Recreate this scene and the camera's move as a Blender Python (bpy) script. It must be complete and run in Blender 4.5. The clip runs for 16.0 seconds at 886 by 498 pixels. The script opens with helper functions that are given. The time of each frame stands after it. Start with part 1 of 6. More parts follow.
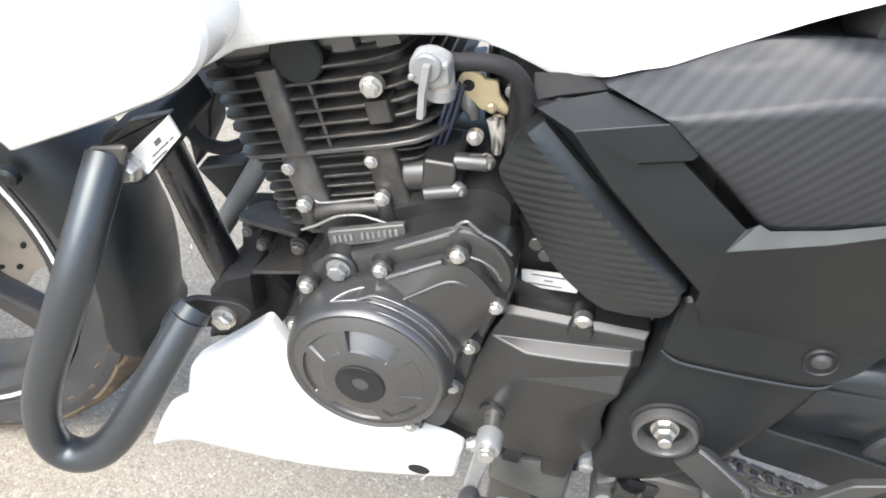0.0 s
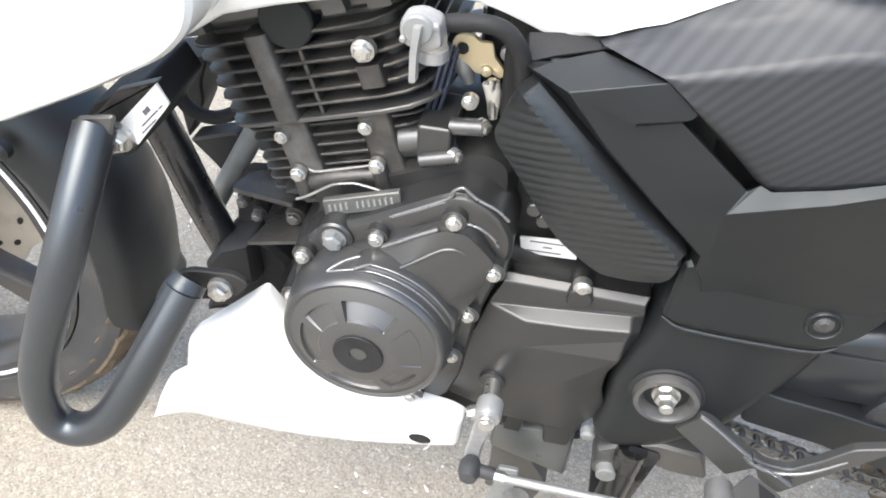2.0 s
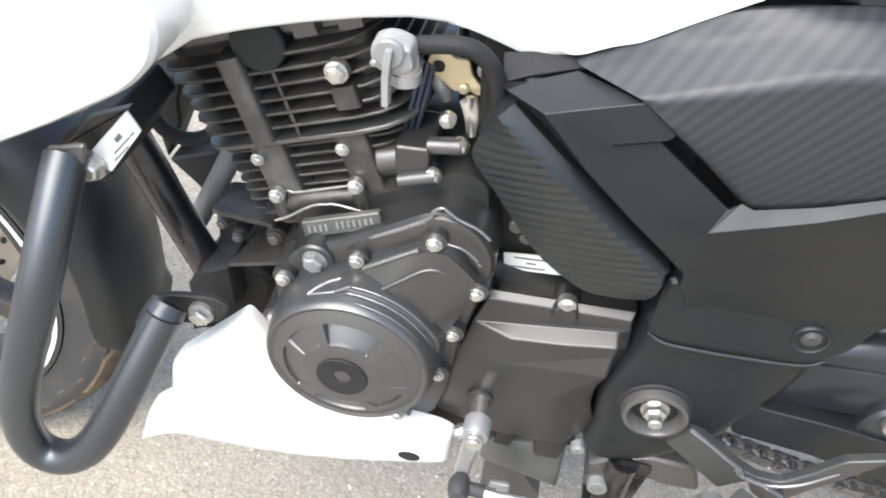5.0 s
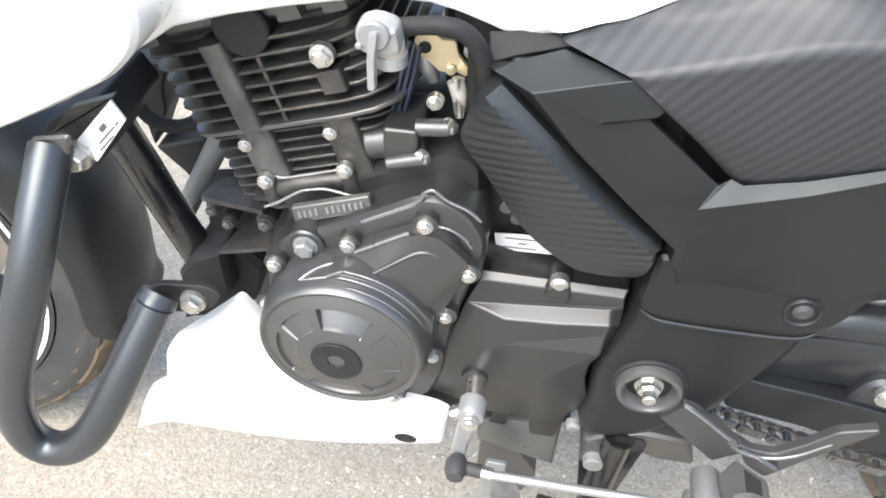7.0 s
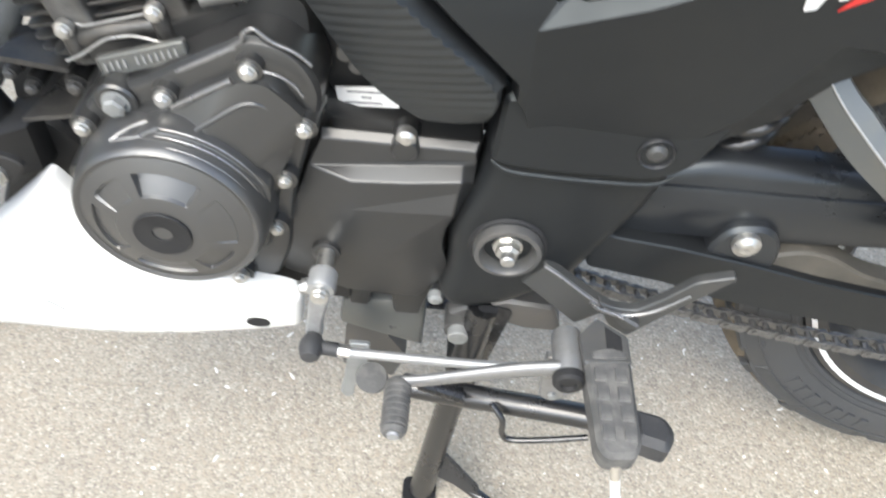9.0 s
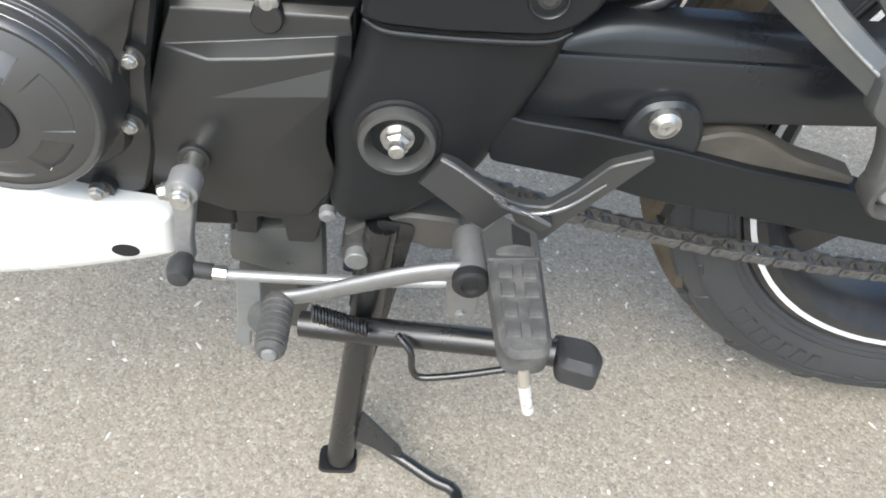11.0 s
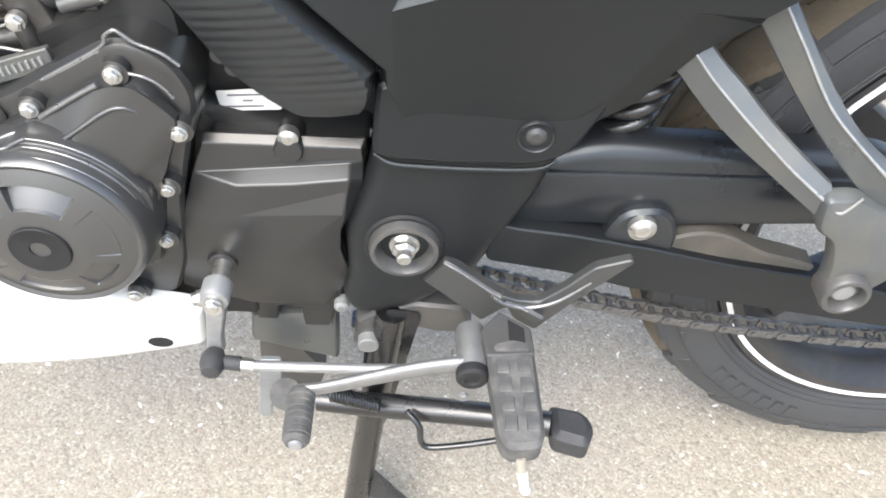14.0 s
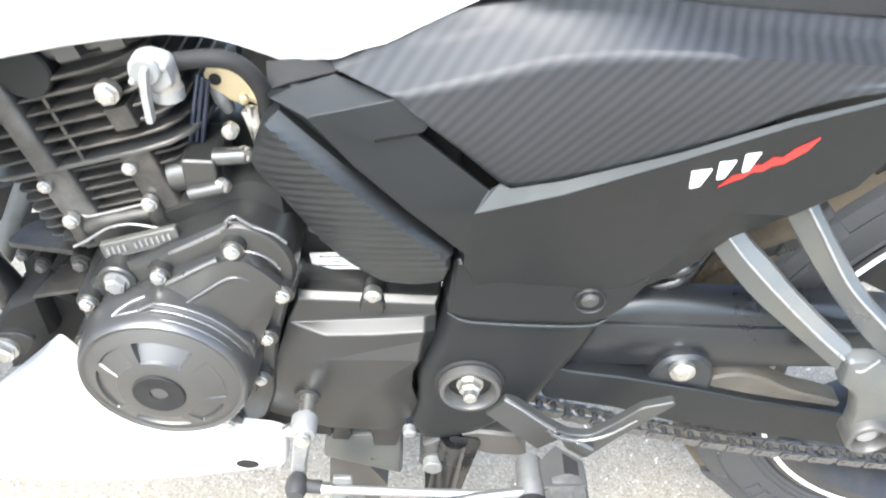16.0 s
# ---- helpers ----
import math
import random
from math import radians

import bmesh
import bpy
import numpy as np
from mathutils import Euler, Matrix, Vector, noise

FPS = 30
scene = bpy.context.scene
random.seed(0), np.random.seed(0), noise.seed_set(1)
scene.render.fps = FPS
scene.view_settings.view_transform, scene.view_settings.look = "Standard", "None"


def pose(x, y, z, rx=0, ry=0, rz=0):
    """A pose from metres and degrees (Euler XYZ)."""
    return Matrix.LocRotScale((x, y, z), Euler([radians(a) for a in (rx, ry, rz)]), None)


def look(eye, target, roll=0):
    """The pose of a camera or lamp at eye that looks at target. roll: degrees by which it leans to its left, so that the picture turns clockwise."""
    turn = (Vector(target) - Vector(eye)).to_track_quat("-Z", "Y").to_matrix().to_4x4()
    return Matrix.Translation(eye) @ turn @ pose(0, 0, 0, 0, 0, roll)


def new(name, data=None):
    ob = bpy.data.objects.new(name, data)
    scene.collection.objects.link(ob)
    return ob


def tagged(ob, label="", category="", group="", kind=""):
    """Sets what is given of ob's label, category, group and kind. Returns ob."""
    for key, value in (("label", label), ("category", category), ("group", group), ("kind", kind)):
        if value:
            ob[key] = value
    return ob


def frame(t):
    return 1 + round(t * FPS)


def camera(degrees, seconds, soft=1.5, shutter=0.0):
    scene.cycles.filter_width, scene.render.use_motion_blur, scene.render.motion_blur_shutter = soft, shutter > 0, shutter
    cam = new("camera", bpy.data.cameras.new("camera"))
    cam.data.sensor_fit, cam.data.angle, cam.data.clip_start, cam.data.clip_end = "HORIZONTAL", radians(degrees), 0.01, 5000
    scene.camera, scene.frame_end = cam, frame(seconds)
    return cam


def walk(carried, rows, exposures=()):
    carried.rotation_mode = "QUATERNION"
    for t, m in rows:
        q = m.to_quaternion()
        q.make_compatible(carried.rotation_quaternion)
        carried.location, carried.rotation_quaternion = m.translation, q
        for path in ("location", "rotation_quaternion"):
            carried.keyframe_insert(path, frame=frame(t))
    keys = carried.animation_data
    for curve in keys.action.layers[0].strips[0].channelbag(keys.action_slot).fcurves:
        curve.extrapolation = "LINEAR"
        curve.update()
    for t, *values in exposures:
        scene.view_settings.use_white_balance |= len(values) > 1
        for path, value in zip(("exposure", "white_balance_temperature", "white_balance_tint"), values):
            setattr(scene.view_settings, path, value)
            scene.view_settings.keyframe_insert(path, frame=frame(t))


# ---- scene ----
cam = camera(57.98, 16.0, soft=1.8, shutter=0.4)
# seconds, place, yaw, pitch, roll
PATH = [
    (0.0, 0.0772, -0.5219, 0.8578, 10.35, -39.53, 3.46),
    (0.5, 0.0782, -0.5229, 0.8626, 9.70, -39.84, 3.32),
    (1.0, 0.0770, -0.5267, 0.8549, 11.57, -41.29, 1.92),
    (1.5, 0.0795, -0.5186, 0.8500, 11.29, -41.48, 2.48),
    (2.0, 0.0818, -0.5169, 0.8503, 10.61, -41.52, 2.48),
    (2.5, 0.0813, -0.5084, 0.8549, 11.11, -41.31, 1.05),
    (3.0, 0.0818, -0.5030, 0.8506, 11.93, -41.41, 0.82),
    (3.5, 0.0809, -0.5009, 0.8562, 11.95, -40.78, 1.19),
    (4.0, 0.0835, -0.4993, 0.8539, 11.42, -41.03, 0.71),
    (4.5, 0.0857, -0.5012, 0.8541, 11.54, -41.38, 0.51),
    (5.0, 0.0893, -0.4973, 0.8586, 10.42, -41.93, 1.24),
    (5.2, 0.0923, -0.4967, 0.8562, 9.24, -42.49, 2.36),
    (7.3, 0.0886, -0.4943, 0.8591, 9.55, -43.35, 0.05),
    (7.5, 0.0820, -0.4929, 0.8586, 9.26, -43.27, 0.09),
    (8.0, 0.0885, -0.4881, 0.8583, 7.68, -43.46, 0.78),
    (8.5, 0.1010, -0.4838, 0.8474, 4.07, -44.95, 2.38),
    (9.0, 0.1319, -0.4875, 0.7975, -0.53, -48.72, 5.38),
    (9.5, 0.1591, -0.4992, 0.7067, -2.37, -48.20, 6.07),
    (9.7, 0.1698, -0.5006, 0.6798, -2.86, -47.33, 6.18),
    (11.8, 0.1926, -0.5033, 0.7149, -3.65, -46.13, 5.14),
    (12.0, 0.1800, -0.5006, 0.7297, -4.67, -47.61, 6.34),
    (12.5, 0.1788, -0.4960, 0.7427, -4.76, -47.02, 5.85),
    (13.0, 0.1843, -0.4962, 0.7485, -4.26, -47.03, 5.47),
    (13.5, 0.1858, -0.4974, 0.7653, -3.79, -46.40, 4.50),
    (14.0, 0.1835, -0.5012, 0.7751, -3.60, -45.76, 4.06),
    (14.5, 0.1788, -0.5047, 0.7907, -4.22, -45.20, 4.45),
    (15.0, 0.1736, -0.5060, 0.8070, -3.41, -44.22, 3.82),
    (15.5, 0.1569, -0.5104, 0.8327, -0.87, -42.73, 3.06),
    (16.0, 0.1501, -0.5123, 0.8719, -0.75, -41.40, 2.33),
]
# seconds, stops, white balance in kelvin, tint
EXPOSURES = [(0.0, 1.45, 6400, 9), (0.5, 0.81, 6400, 9), (1.0, 1.43, 6400, 9), (2.0, 1.50, 6400, 9), (3.5, 1.45, 6400, 9), (5.0, 1.45, 6400, 9), (7.5, 1.66, 6400, 9), (8.0, 1.68, 6400, 9), (8.5, 1.88, 6400, 9), (9.0, 1.40, 6370, 7), (9.5, 0.90, 6330, 6), (12.0, 1.18, 6360, 8), (12.5, 1.28, 6390, 9), (13.0, 1.37, 6390, 9), (14.5, 1.72, 6390, 9), (15.0, 1.92, 6370, 8), (15.5, 2.10, 6300, 7), (16.0, 2.15, 6300, 7)]
walk(cam, [(t, pose(x, y, z, 0, 0, yaw) @ pose(0, 0, 0, 90 + pitch) @ pose(0, 0, 0, 0, 0, roll)) for t, x, y, z, yaw, pitch, roll in PATH], exposures=EXPOSURES)

# ---- light ----
SUN_EL, SUN_AZ = radians(55), radians(205)
world = bpy.data.worlds.new("world")
scene.world = world
world.use_nodes = True
wn = world.node_tree.nodes
sky = wn.new("ShaderNodeTexSky")
sky.sky_type, sky.sun_disc = "NISHITA", False
sky.sun_elevation, sky.sun_rotation = SUN_EL, SUN_AZ
sky.air_density, sky.dust_density, sky.ozone_density = 1.0, 3.8, 1.0
wn["Background"].inputs["Strength"].default_value = 0.15
world.node_tree.links.new(sky.outputs[0], wn["Background"].inputs["Color"])
sun = new("sun", bpy.data.lights.new("sun", "SUN"))
sun.data.energy, sun.data.angle, sun.data.color = 1.4, radians(60), (0.93, 0.98, 1.0)
sun.matrix_world = look((math.sin(SUN_AZ) * math.cos(SUN_EL) * 9, math.cos(SUN_AZ) * math.cos(SUN_EL) * 9, math.sin(SUN_EL) * 9), (0, 0, 0))


# ---- materials ----
def material(name, color, rough=0.5, metal=0.0, coat=0.0, grain=0.0, grain_scale=300.0, spots=None, spot_amount=0.5, spot_scale=20.0, rough_var=0.1, bump_dist=0.001, fine=0.0, gloss=0.5, sheen=None):
    """A surface with colour drift at two scales, uneven gloss, and fine relief."""
    m = bpy.data.materials.new(name)
    m.use_nodes = True
    nt = m.node_tree
    b = nt.nodes["Principled BSDF"]
    co = nt.nodes.new("ShaderNodeTexCoord")
    big = nt.nodes.new("ShaderNodeTexNoise")
    big.inputs["Scale"].default_value, big.inputs["Detail"].default_value, big.inputs["Roughness"].default_value = spot_scale, 6, 0.65
    nt.links.new(co.outputs["Object"], big.inputs["Vector"])
    small = nt.nodes.new("ShaderNodeTexNoise")
    small.inputs["Scale"].default_value, small.inputs["Detail"].default_value = grain_scale, 3
    nt.links.new(co.outputs["Object"], small.inputs["Vector"])
    ramp = nt.nodes.new("ShaderNodeMapRange")
    ramp.inputs["From Min"].default_value, ramp.inputs["From Max"].default_value = 0.62 - 0.25 * spot_amount, 0.72
    nt.links.new(big.outputs["Fac"], ramp.inputs["Value"])
    mix = nt.nodes.new("ShaderNodeMix")
    mix.data_type = "RGBA"
    mix.inputs["A"].default_value = (*color, 1)
    mix.inputs["B"].default_value = (*(spots or [min(1, c * 1.35 + 0.004) for c in color]), 1)
    fac = nt.nodes.new("ShaderNodeMath")
    fac.operation = "MULTIPLY"
    fac.inputs[1].default_value = min(1.0, spot_amount)
    nt.links.new(ramp.outputs[0], fac.inputs[0])
    nt.links.new(fac.outputs[0], mix.inputs["Factor"])
    out = mix.outputs["Result"]
    if fine:
        f = nt.nodes.new("ShaderNodeMapRange")
        f.inputs["From Min"].default_value, f.inputs["From Max"].default_value = 0.3, 0.7
        f.inputs["To Min"].default_value, f.inputs["To Max"].default_value = 1 - fine, 1 + fine
        nt.links.new(small.outputs["Fac"], f.inputs["Value"])
        mul = nt.nodes.new("ShaderNodeVectorMath")
        mul.operation = "SCALE"
        nt.links.new(out, mul.inputs[0])
        nt.links.new(f.outputs[0], mul.inputs["Scale"])
        out = mul.outputs[0]
    nt.links.new(out, b.inputs["Base Color"])
    r = nt.nodes.new("ShaderNodeMapRange")
    r.inputs["From Min"].default_value, r.inputs["From Max"].default_value = 0.3, 0.7
    r.inputs["To Min"].default_value, r.inputs["To Max"].default_value = max(0.02, rough - rough_var), min(1, rough + rough_var)
    nt.links.new(big.outputs["Fac"], r.inputs["Value"])
    nt.links.new(r.outputs[0], b.inputs["Roughness"])
    b.inputs["Metallic"].default_value = metal
    b.inputs["Specular IOR Level"].default_value = gloss
    if sheen:
        b.inputs["Specular Tint"].default_value = (*sheen, 1)
    b.inputs["Coat Weight"].default_value = coat
    b.inputs["Coat Roughness"].default_value = 0.08
    if grain:
        bump = nt.nodes.new("ShaderNodeBump")
        bump.inputs["Strength"].default_value, bump.inputs["Distance"].default_value = grain, bump_dist
        nt.links.new(small.outputs["Fac"], bump.inputs["Height"])
        nt.links.new(bump.outputs[0], b.inputs["Normal"])
    return m


def weave_material(name, dark, light, period, angle, relief):
    """Plastic with a carbon-weave print: fine slanting ribs, glossier on the crests."""
    m = material(name, dark, 0.42, spot_scale=9, spot_amount=0.25, gloss=0.5)
    nt = m.node_tree
    b = nt.nodes["Principled BSDF"]
    co = nt.nodes.new("ShaderNodeTexCoord")
    turn = nt.nodes.new("ShaderNodeMapping")
    turn.inputs["Rotation"].default_value = (0, angle, 0)
    nt.links.new(co.outputs["Object"], turn.inputs["Vector"])
    wave = nt.nodes.new("ShaderNodeTexWave")
    wave.wave_type, wave.bands_direction = "BANDS", "Z"
    wave.inputs["Scale"].default_value = 0.314 / period
    wave.inputs["Distortion"].default_value = 0.25
    wave.inputs["Detail"].default_value = 1.0
    nt.links.new(turn.outputs[0], wave.inputs["Vector"])
    mix = nt.nodes.new("ShaderNodeMix")
    mix.data_type = "RGBA"
    mix.inputs["B"].default_value = (*light, 1)
    old = b.inputs["Base Color"].links[0].from_socket
    nt.links.new(old, mix.inputs["A"])
    nt.links.new(wave.outputs["Fac"], mix.inputs["Factor"])
    nt.links.new(mix.outputs["Result"], b.inputs["Base Color"])
    bump = nt.nodes.new("ShaderNodeBump")
    bump.inputs["Strength"].default_value, bump.inputs["Distance"].default_value = relief, 0.0005
    nt.links.new(wave.outputs["Fac"], bump.inputs["Height"])
    nt.links.new(bump.outputs[0], b.inputs["Normal"])
    return m


def asphalt_material():
    """Worn, pale asphalt: packed stone grains of mixed greys and tans in a dusty binder."""
    m = material("asphalt", (0.318, 0.271, 0.210), 0.9, spot_scale=2.5, spot_amount=0.35, spots=(0.276, 0.236, 0.170), rough_var=0.06)
    nt = m.node_tree
    b = nt.nodes["Principled BSDF"]
    co = nt.nodes.new("ShaderNodeTexCoord")
    old = b.inputs["Base Color"].links[0].from_socket
    heights = []
    for scale, amount in ((210.0, 0.60), (520.0, 0.65)):
        v = nt.nodes.new("ShaderNodeTexVoronoi")
        v.inputs["Scale"].default_value = scale
        nt.links.new(co.outputs["Object"], v.inputs["Vector"])
        hsv = nt.nodes.new("ShaderNodeSeparateColor")
        nt.links.new(v.outputs["Color"], hsv.inputs[0])
        ramp = nt.nodes.new("ShaderNodeValToRGB")
        ramp.color_ramp.elements[0].color = (0.155, 0.142, 0.122, 1)
        ramp.color_ramp.elements[1].color = (0.54, 0.50, 0.42, 1)
        for at, c in ((0.3, (0.255, 0.233, 0.187, 1)), (0.65, (0.328, 0.297, 0.238, 1)), (0.9, (0.40, 0.366, 0.298, 1))):
            ramp.color_ramp.elements.new(at).color = c
        nt.links.new(hsv.outputs[0], ramp.inputs[0])
        mask = nt.nodes.new("ShaderNodeMath")
        mask.operation = "MULTIPLY"
        mask.inputs[1].default_value = amount
        keep = nt.nodes.new("ShaderNodeMapRange")
        keep.inputs["From Min"].default_value, keep.inputs["From Max"].default_value = 0.25, 0.45
        nt.links.new(hsv.outputs[1], keep.inputs["Value"])
        nt.links.new(keep.outputs[0], mask.inputs[0])
        mix = nt.nodes.new("ShaderNodeMix")
        mix.data_type = "RGBA"
        nt.links.new(old, mix.inputs["A"])
        nt.links.new(ramp.outputs[0], mix.inputs["B"])
        nt.links.new(mask.outputs[0], mix.inputs["Factor"])
        old = mix.outputs["Result"]
        heights.append(v.outputs["Distance"])
    nt.links.new(old, b.inputs["Base Color"])
    bump = nt.nodes.new("ShaderNodeBump")
    bump.invert = True
    bump.inputs["Strength"].default_value, bump.inputs["Distance"].default_value = 0.5, 0.0016
    nt.links.new(heights[0], bump.inputs["Height"])
    nt.links.new(bump.outputs[0], b.inputs["Normal"])
    return m


WHITE = material("white_gloss_paint", (0.80, 0.795, 0.765), 0.28, coat=0.6, spot_scale=4, spot_amount=0.02, rough_var=0.03)
PLASTIC = material("matt_black_plastic", (0.0102, 0.0108, 0.0116), 0.44, grain=0.10, grain_scale=1500, spot_scale=14, spot_amount=0.35, spots=(0.0140, 0.0140, 0.0140), gloss=0.46, sheen=(0.90, 0.98, 1.0))
ENGINE = material("satin_black_engine_paint", (0.131, 0.131, 0.129), 0.36, metal=0.70, spot_scale=18, spot_amount=0.35, spots=(0.116, 0.116, 0.113), rough_var=0.03)
CASE = material("dark_engine_paint", (0.091, 0.0905, 0.0885), 0.33, metal=0.72, spot_scale=18, spot_amount=0.35, spots=(0.108, 0.106, 0.102), rough_var=0.03)
SPROCKETPAINT = material("satin_black_cover_paint", (0.066, 0.066, 0.065), 0.32, metal=0.64, spot_scale=18, spot_amount=0.35, spots=(0.080, 0.077, 0.073), rough_var=0.03)
MATT = material("matt_black_steel", (0.016, 0.016, 0.016), 0.6, grain=0.2, grain_scale=500, spot_scale=30, spots=(0.035, 0.032, 0.028), gloss=0.4)
FIN = material("black_cast_fin", (0.078, 0.076, 0.073), 0.40, metal=0.66, grain=0.25, grain_scale=420, spot_scale=34, spots=(0.165, 0.152, 0.135), spot_amount=0.75, rough_var=0.16)
DUSTFIN = material("dusty_cast_engine_paint", (0.080, 0.078, 0.075), 0.46, metal=0.55, grain=0.25, grain_scale=420, spot_scale=26, spots=(0.20, 0.195, 0.185), spot_amount=0.8, rough_var=0.12)
FRAME = material("gloss_black_frame_paint", (0.012, 0.012, 0.0125), 0.3, coat=0.4, spot_scale=25, spots=(0.045, 0.042, 0.038), spot_amount=0.3, gloss=0.7)
GUARD = material("powder_coated_black", (0.026, 0.0275, 0.031), 0.36, grain=0.08, grain_scale=600, spot_scale=12, spot_amount=0.25, gloss=0.9, sheen=(0.90, 0.98, 1.0))
STEEL = material("zinc_plated_steel", (0.62, 0.61, 0.58), 0.34, metal=0.9, spot_scale=160, spots=(0.36, 0.34, 0.30), spot_amount=0.6)
ALLOY = material("silver_painted_alloy", (0.35, 0.352, 0.348), 0.42, metal=0.5, grain=0.12, grain_scale=900, spot_scale=60, spots=(0.23, 0.222, 0.21))
DULL = material("dull_grey_casting", (0.24, 0.245, 0.24), 0.45, metal=0.25, grain=0.2, grain_scale=600, spot_scale=40, spots=(0.15, 0.145, 0.13))
FORGED = material("dark_forged_bracket", (0.074, 0.075, 0.074), 0.40, metal=0.45, spot_scale=26, spots=(0.11, 0.10, 0.085), spot_amount=0.5)
PIN_TIP = material("bright_pin_tip", (0.82, 0.82, 0.80), 0.32, metal=0.35)
GUNMETAL = material("gunmetal_paint", (0.105, 0.104, 0.101), 0.40, metal=0.45, coat=0.1, spot_scale=18, spots=(0.16, 0.14, 0.115), spot_amount=0.5)
RUBBER = material("black_rubber", (0.018, 0.018, 0.0185), 0.65, grain=0.15, grain_scale=700, spot_scale=25, spots=(0.045, 0.043, 0.04), gloss=0.3)
BOOT = material("dusty_black_rubber", (0.036, 0.036, 0.037), 0.6, grain=0.15, grain_scale=700, spot_scale=60, spots=(0.09, 0.086, 0.08), spot_amount=0.5)
PEG = material("worn_grey_rubber", (0.070, 0.069, 0.066), 0.75, grain=0.35, grain_scale=450, spot_scale=45, spots=(0.19, 0.18, 0.165), spot_amount=0.75)
TYRE = material("tyre_rubber", (0.044, 0.0455, 0.0475), 0.62, grain=0.2, grain_scale=400, spot_scale=12, spots=(0.07, 0.067, 0.060), spot_amount=0.5)
MUD = material("dusty_tread_rubber", (0.125, 0.100, 0.068), 0.85, grain=0.5, grain_scale=260, spot_scale=26, spots=(0.070, 0.060, 0.048), spot_amount=0.8)
GOLD = material("yellow_passivated_zinc", (0.66, 0.56, 0.36), 0.42, metal=0.5, spot_scale=70, spots=(0.48, 0.42, 0.30), spot_amount=0.6)
RIM = material("black_alloy_rim", (0.022, 0.022, 0.023), 0.4, coat=0.2, spot_scale=20, spots=(0.08, 0.07, 0.055), spot_amount=0.4)
STRIPE = material("white_reflective_tape", (0.80, 0.80, 0.80), 0.35, spot_scale=60, spot_amount=0.2)
PAPER = material("white_printed_label", (0.74, 0.74, 0.72), 0.5, spot_scale=50, spots=(0.55, 0.54, 0.50), spot_amount=0.3)
INK = material("grey_print", (0.12, 0.12, 0.13), 0.6)
RED = material("red_sticker", (0.60, 0.035, 0.03), 0.4)
SEAT = material("black_seat_vinyl", (0.02, 0.02, 0.021), 0.6, grain=0.4, grain_scale=500)
DISC = material("brushed_brake_disc", (0.52, 0.49, 0.43), 0.4, metal=0.7, spot_scale=30, spots=(0.36, 0.31, 0.24), spot_amount=0.6)
CHAIN = material("oily_chain_steel", (0.155, 0.152, 0.147), 0.40, metal=0.7, spot_scale=120, spots=(0.30, 0.295, 0.285), spot_amount=0.7)
DIRT = material("dusty_black_plastic", (0.060, 0.055, 0.046), 0.7, spot_scale=24, spots=(0.115, 0.102, 0.082), spot_amount=0.9, grain=0.2)
WEAVE = weave_material("carbon_print_plastic", (0.019, 0.0208, 0.0235), (0.031, 0.0338, 0.0380), 0.0062, radians(50), 0.05)
RIB = material("ribbed_black_plastic", (0.0105, 0.0110, 0.0118), 0.42, grain=0.06, grain_scale=1500, spot_scale=12, spot_amount=0.3, gloss=0.85, sheen=(0.90, 0.98, 1.0))
# Pale colour for thin tubes that paint bright highlights on edges.
GLINT = material("painted_edge_glint", (0.40, 0.395, 0.38), 0.35, metal=0.6, spot_scale=120, spots=(0.16, 0.155, 0.15), spot_amount=0.6)
# Dimmer version, for softer highlight lines drawn as tubes.
DIM_GLINT = material("dim_painted_edge_glint", (0.27, 0.265, 0.26), 0.32, metal=0.75, spot_scale=100, spots=(0.14, 0.135, 0.13), spot_amount=0.5)
SWINGPAINT = material("satin_black_frame_paint", (0.016, 0.0172, 0.0195), 0.33, coat=0.25, grain=0.05, grain_scale=900, spot_scale=16, spots=(0.028, 0.028, 0.028), spot_amount=0.4, sheen=(0.90, 0.98, 1.0))
DUSTYTYRE = material("dusty_tyre_rubber", (0.036, 0.0365, 0.037), 0.7, grain=0.25, grain_scale=400, spot_scale=12, spots=(0.095, 0.090, 0.080), spot_amount=0.6)
CLAY = material("clay_caked_tread", (0.130, 0.095, 0.058), 0.85, grain=0.6, grain_scale=260, spot_scale=30, spots=(0.050, 0.042, 0.034), spot_amount=1.0)
GUARDPLASTIC = material("deep_black_plastic", (0.0115, 0.012, 0.013), 0.42, grain=0.05, grain_scale=1200, spot_scale=9, spots=(0.015, 0.0145, 0.014), spot_amount=0.4, gloss=0.5, sheen=(0.90, 0.98, 1.0))
SATIN = material("satin_grey_paint", (0.136, 0.143, 0.141), 0.36, metal=0.5, spot_scale=18, spots=(0.205, 0.19, 0.155), spot_amount=0.6)
LEVER = material("worn_grey_alloy", (0.27, 0.268, 0.262), 0.38, metal=0.6, spot_scale=70, spots=(0.18, 0.172, 0.16), spot_amount=0.5)
SEDIMENT = material("tan_plastic_bowl", (0.30, 0.27, 0.22), 0.4, spot_scale=40, spot_amount=0.3)
NAVY = material("blue_black_sleeve", (0.018, 0.024, 0.042), 0.4, spot_scale=40, spot_amount=0.3)
ASPHALT = asphalt_material()
STONE = material("pale_stone_chip", (0.62, 0.60, 0.56), 0.8, spot_scale=90)
CLEAR = material("clear_vinyl_hose", (0.55, 0.52, 0.46), 0.3)


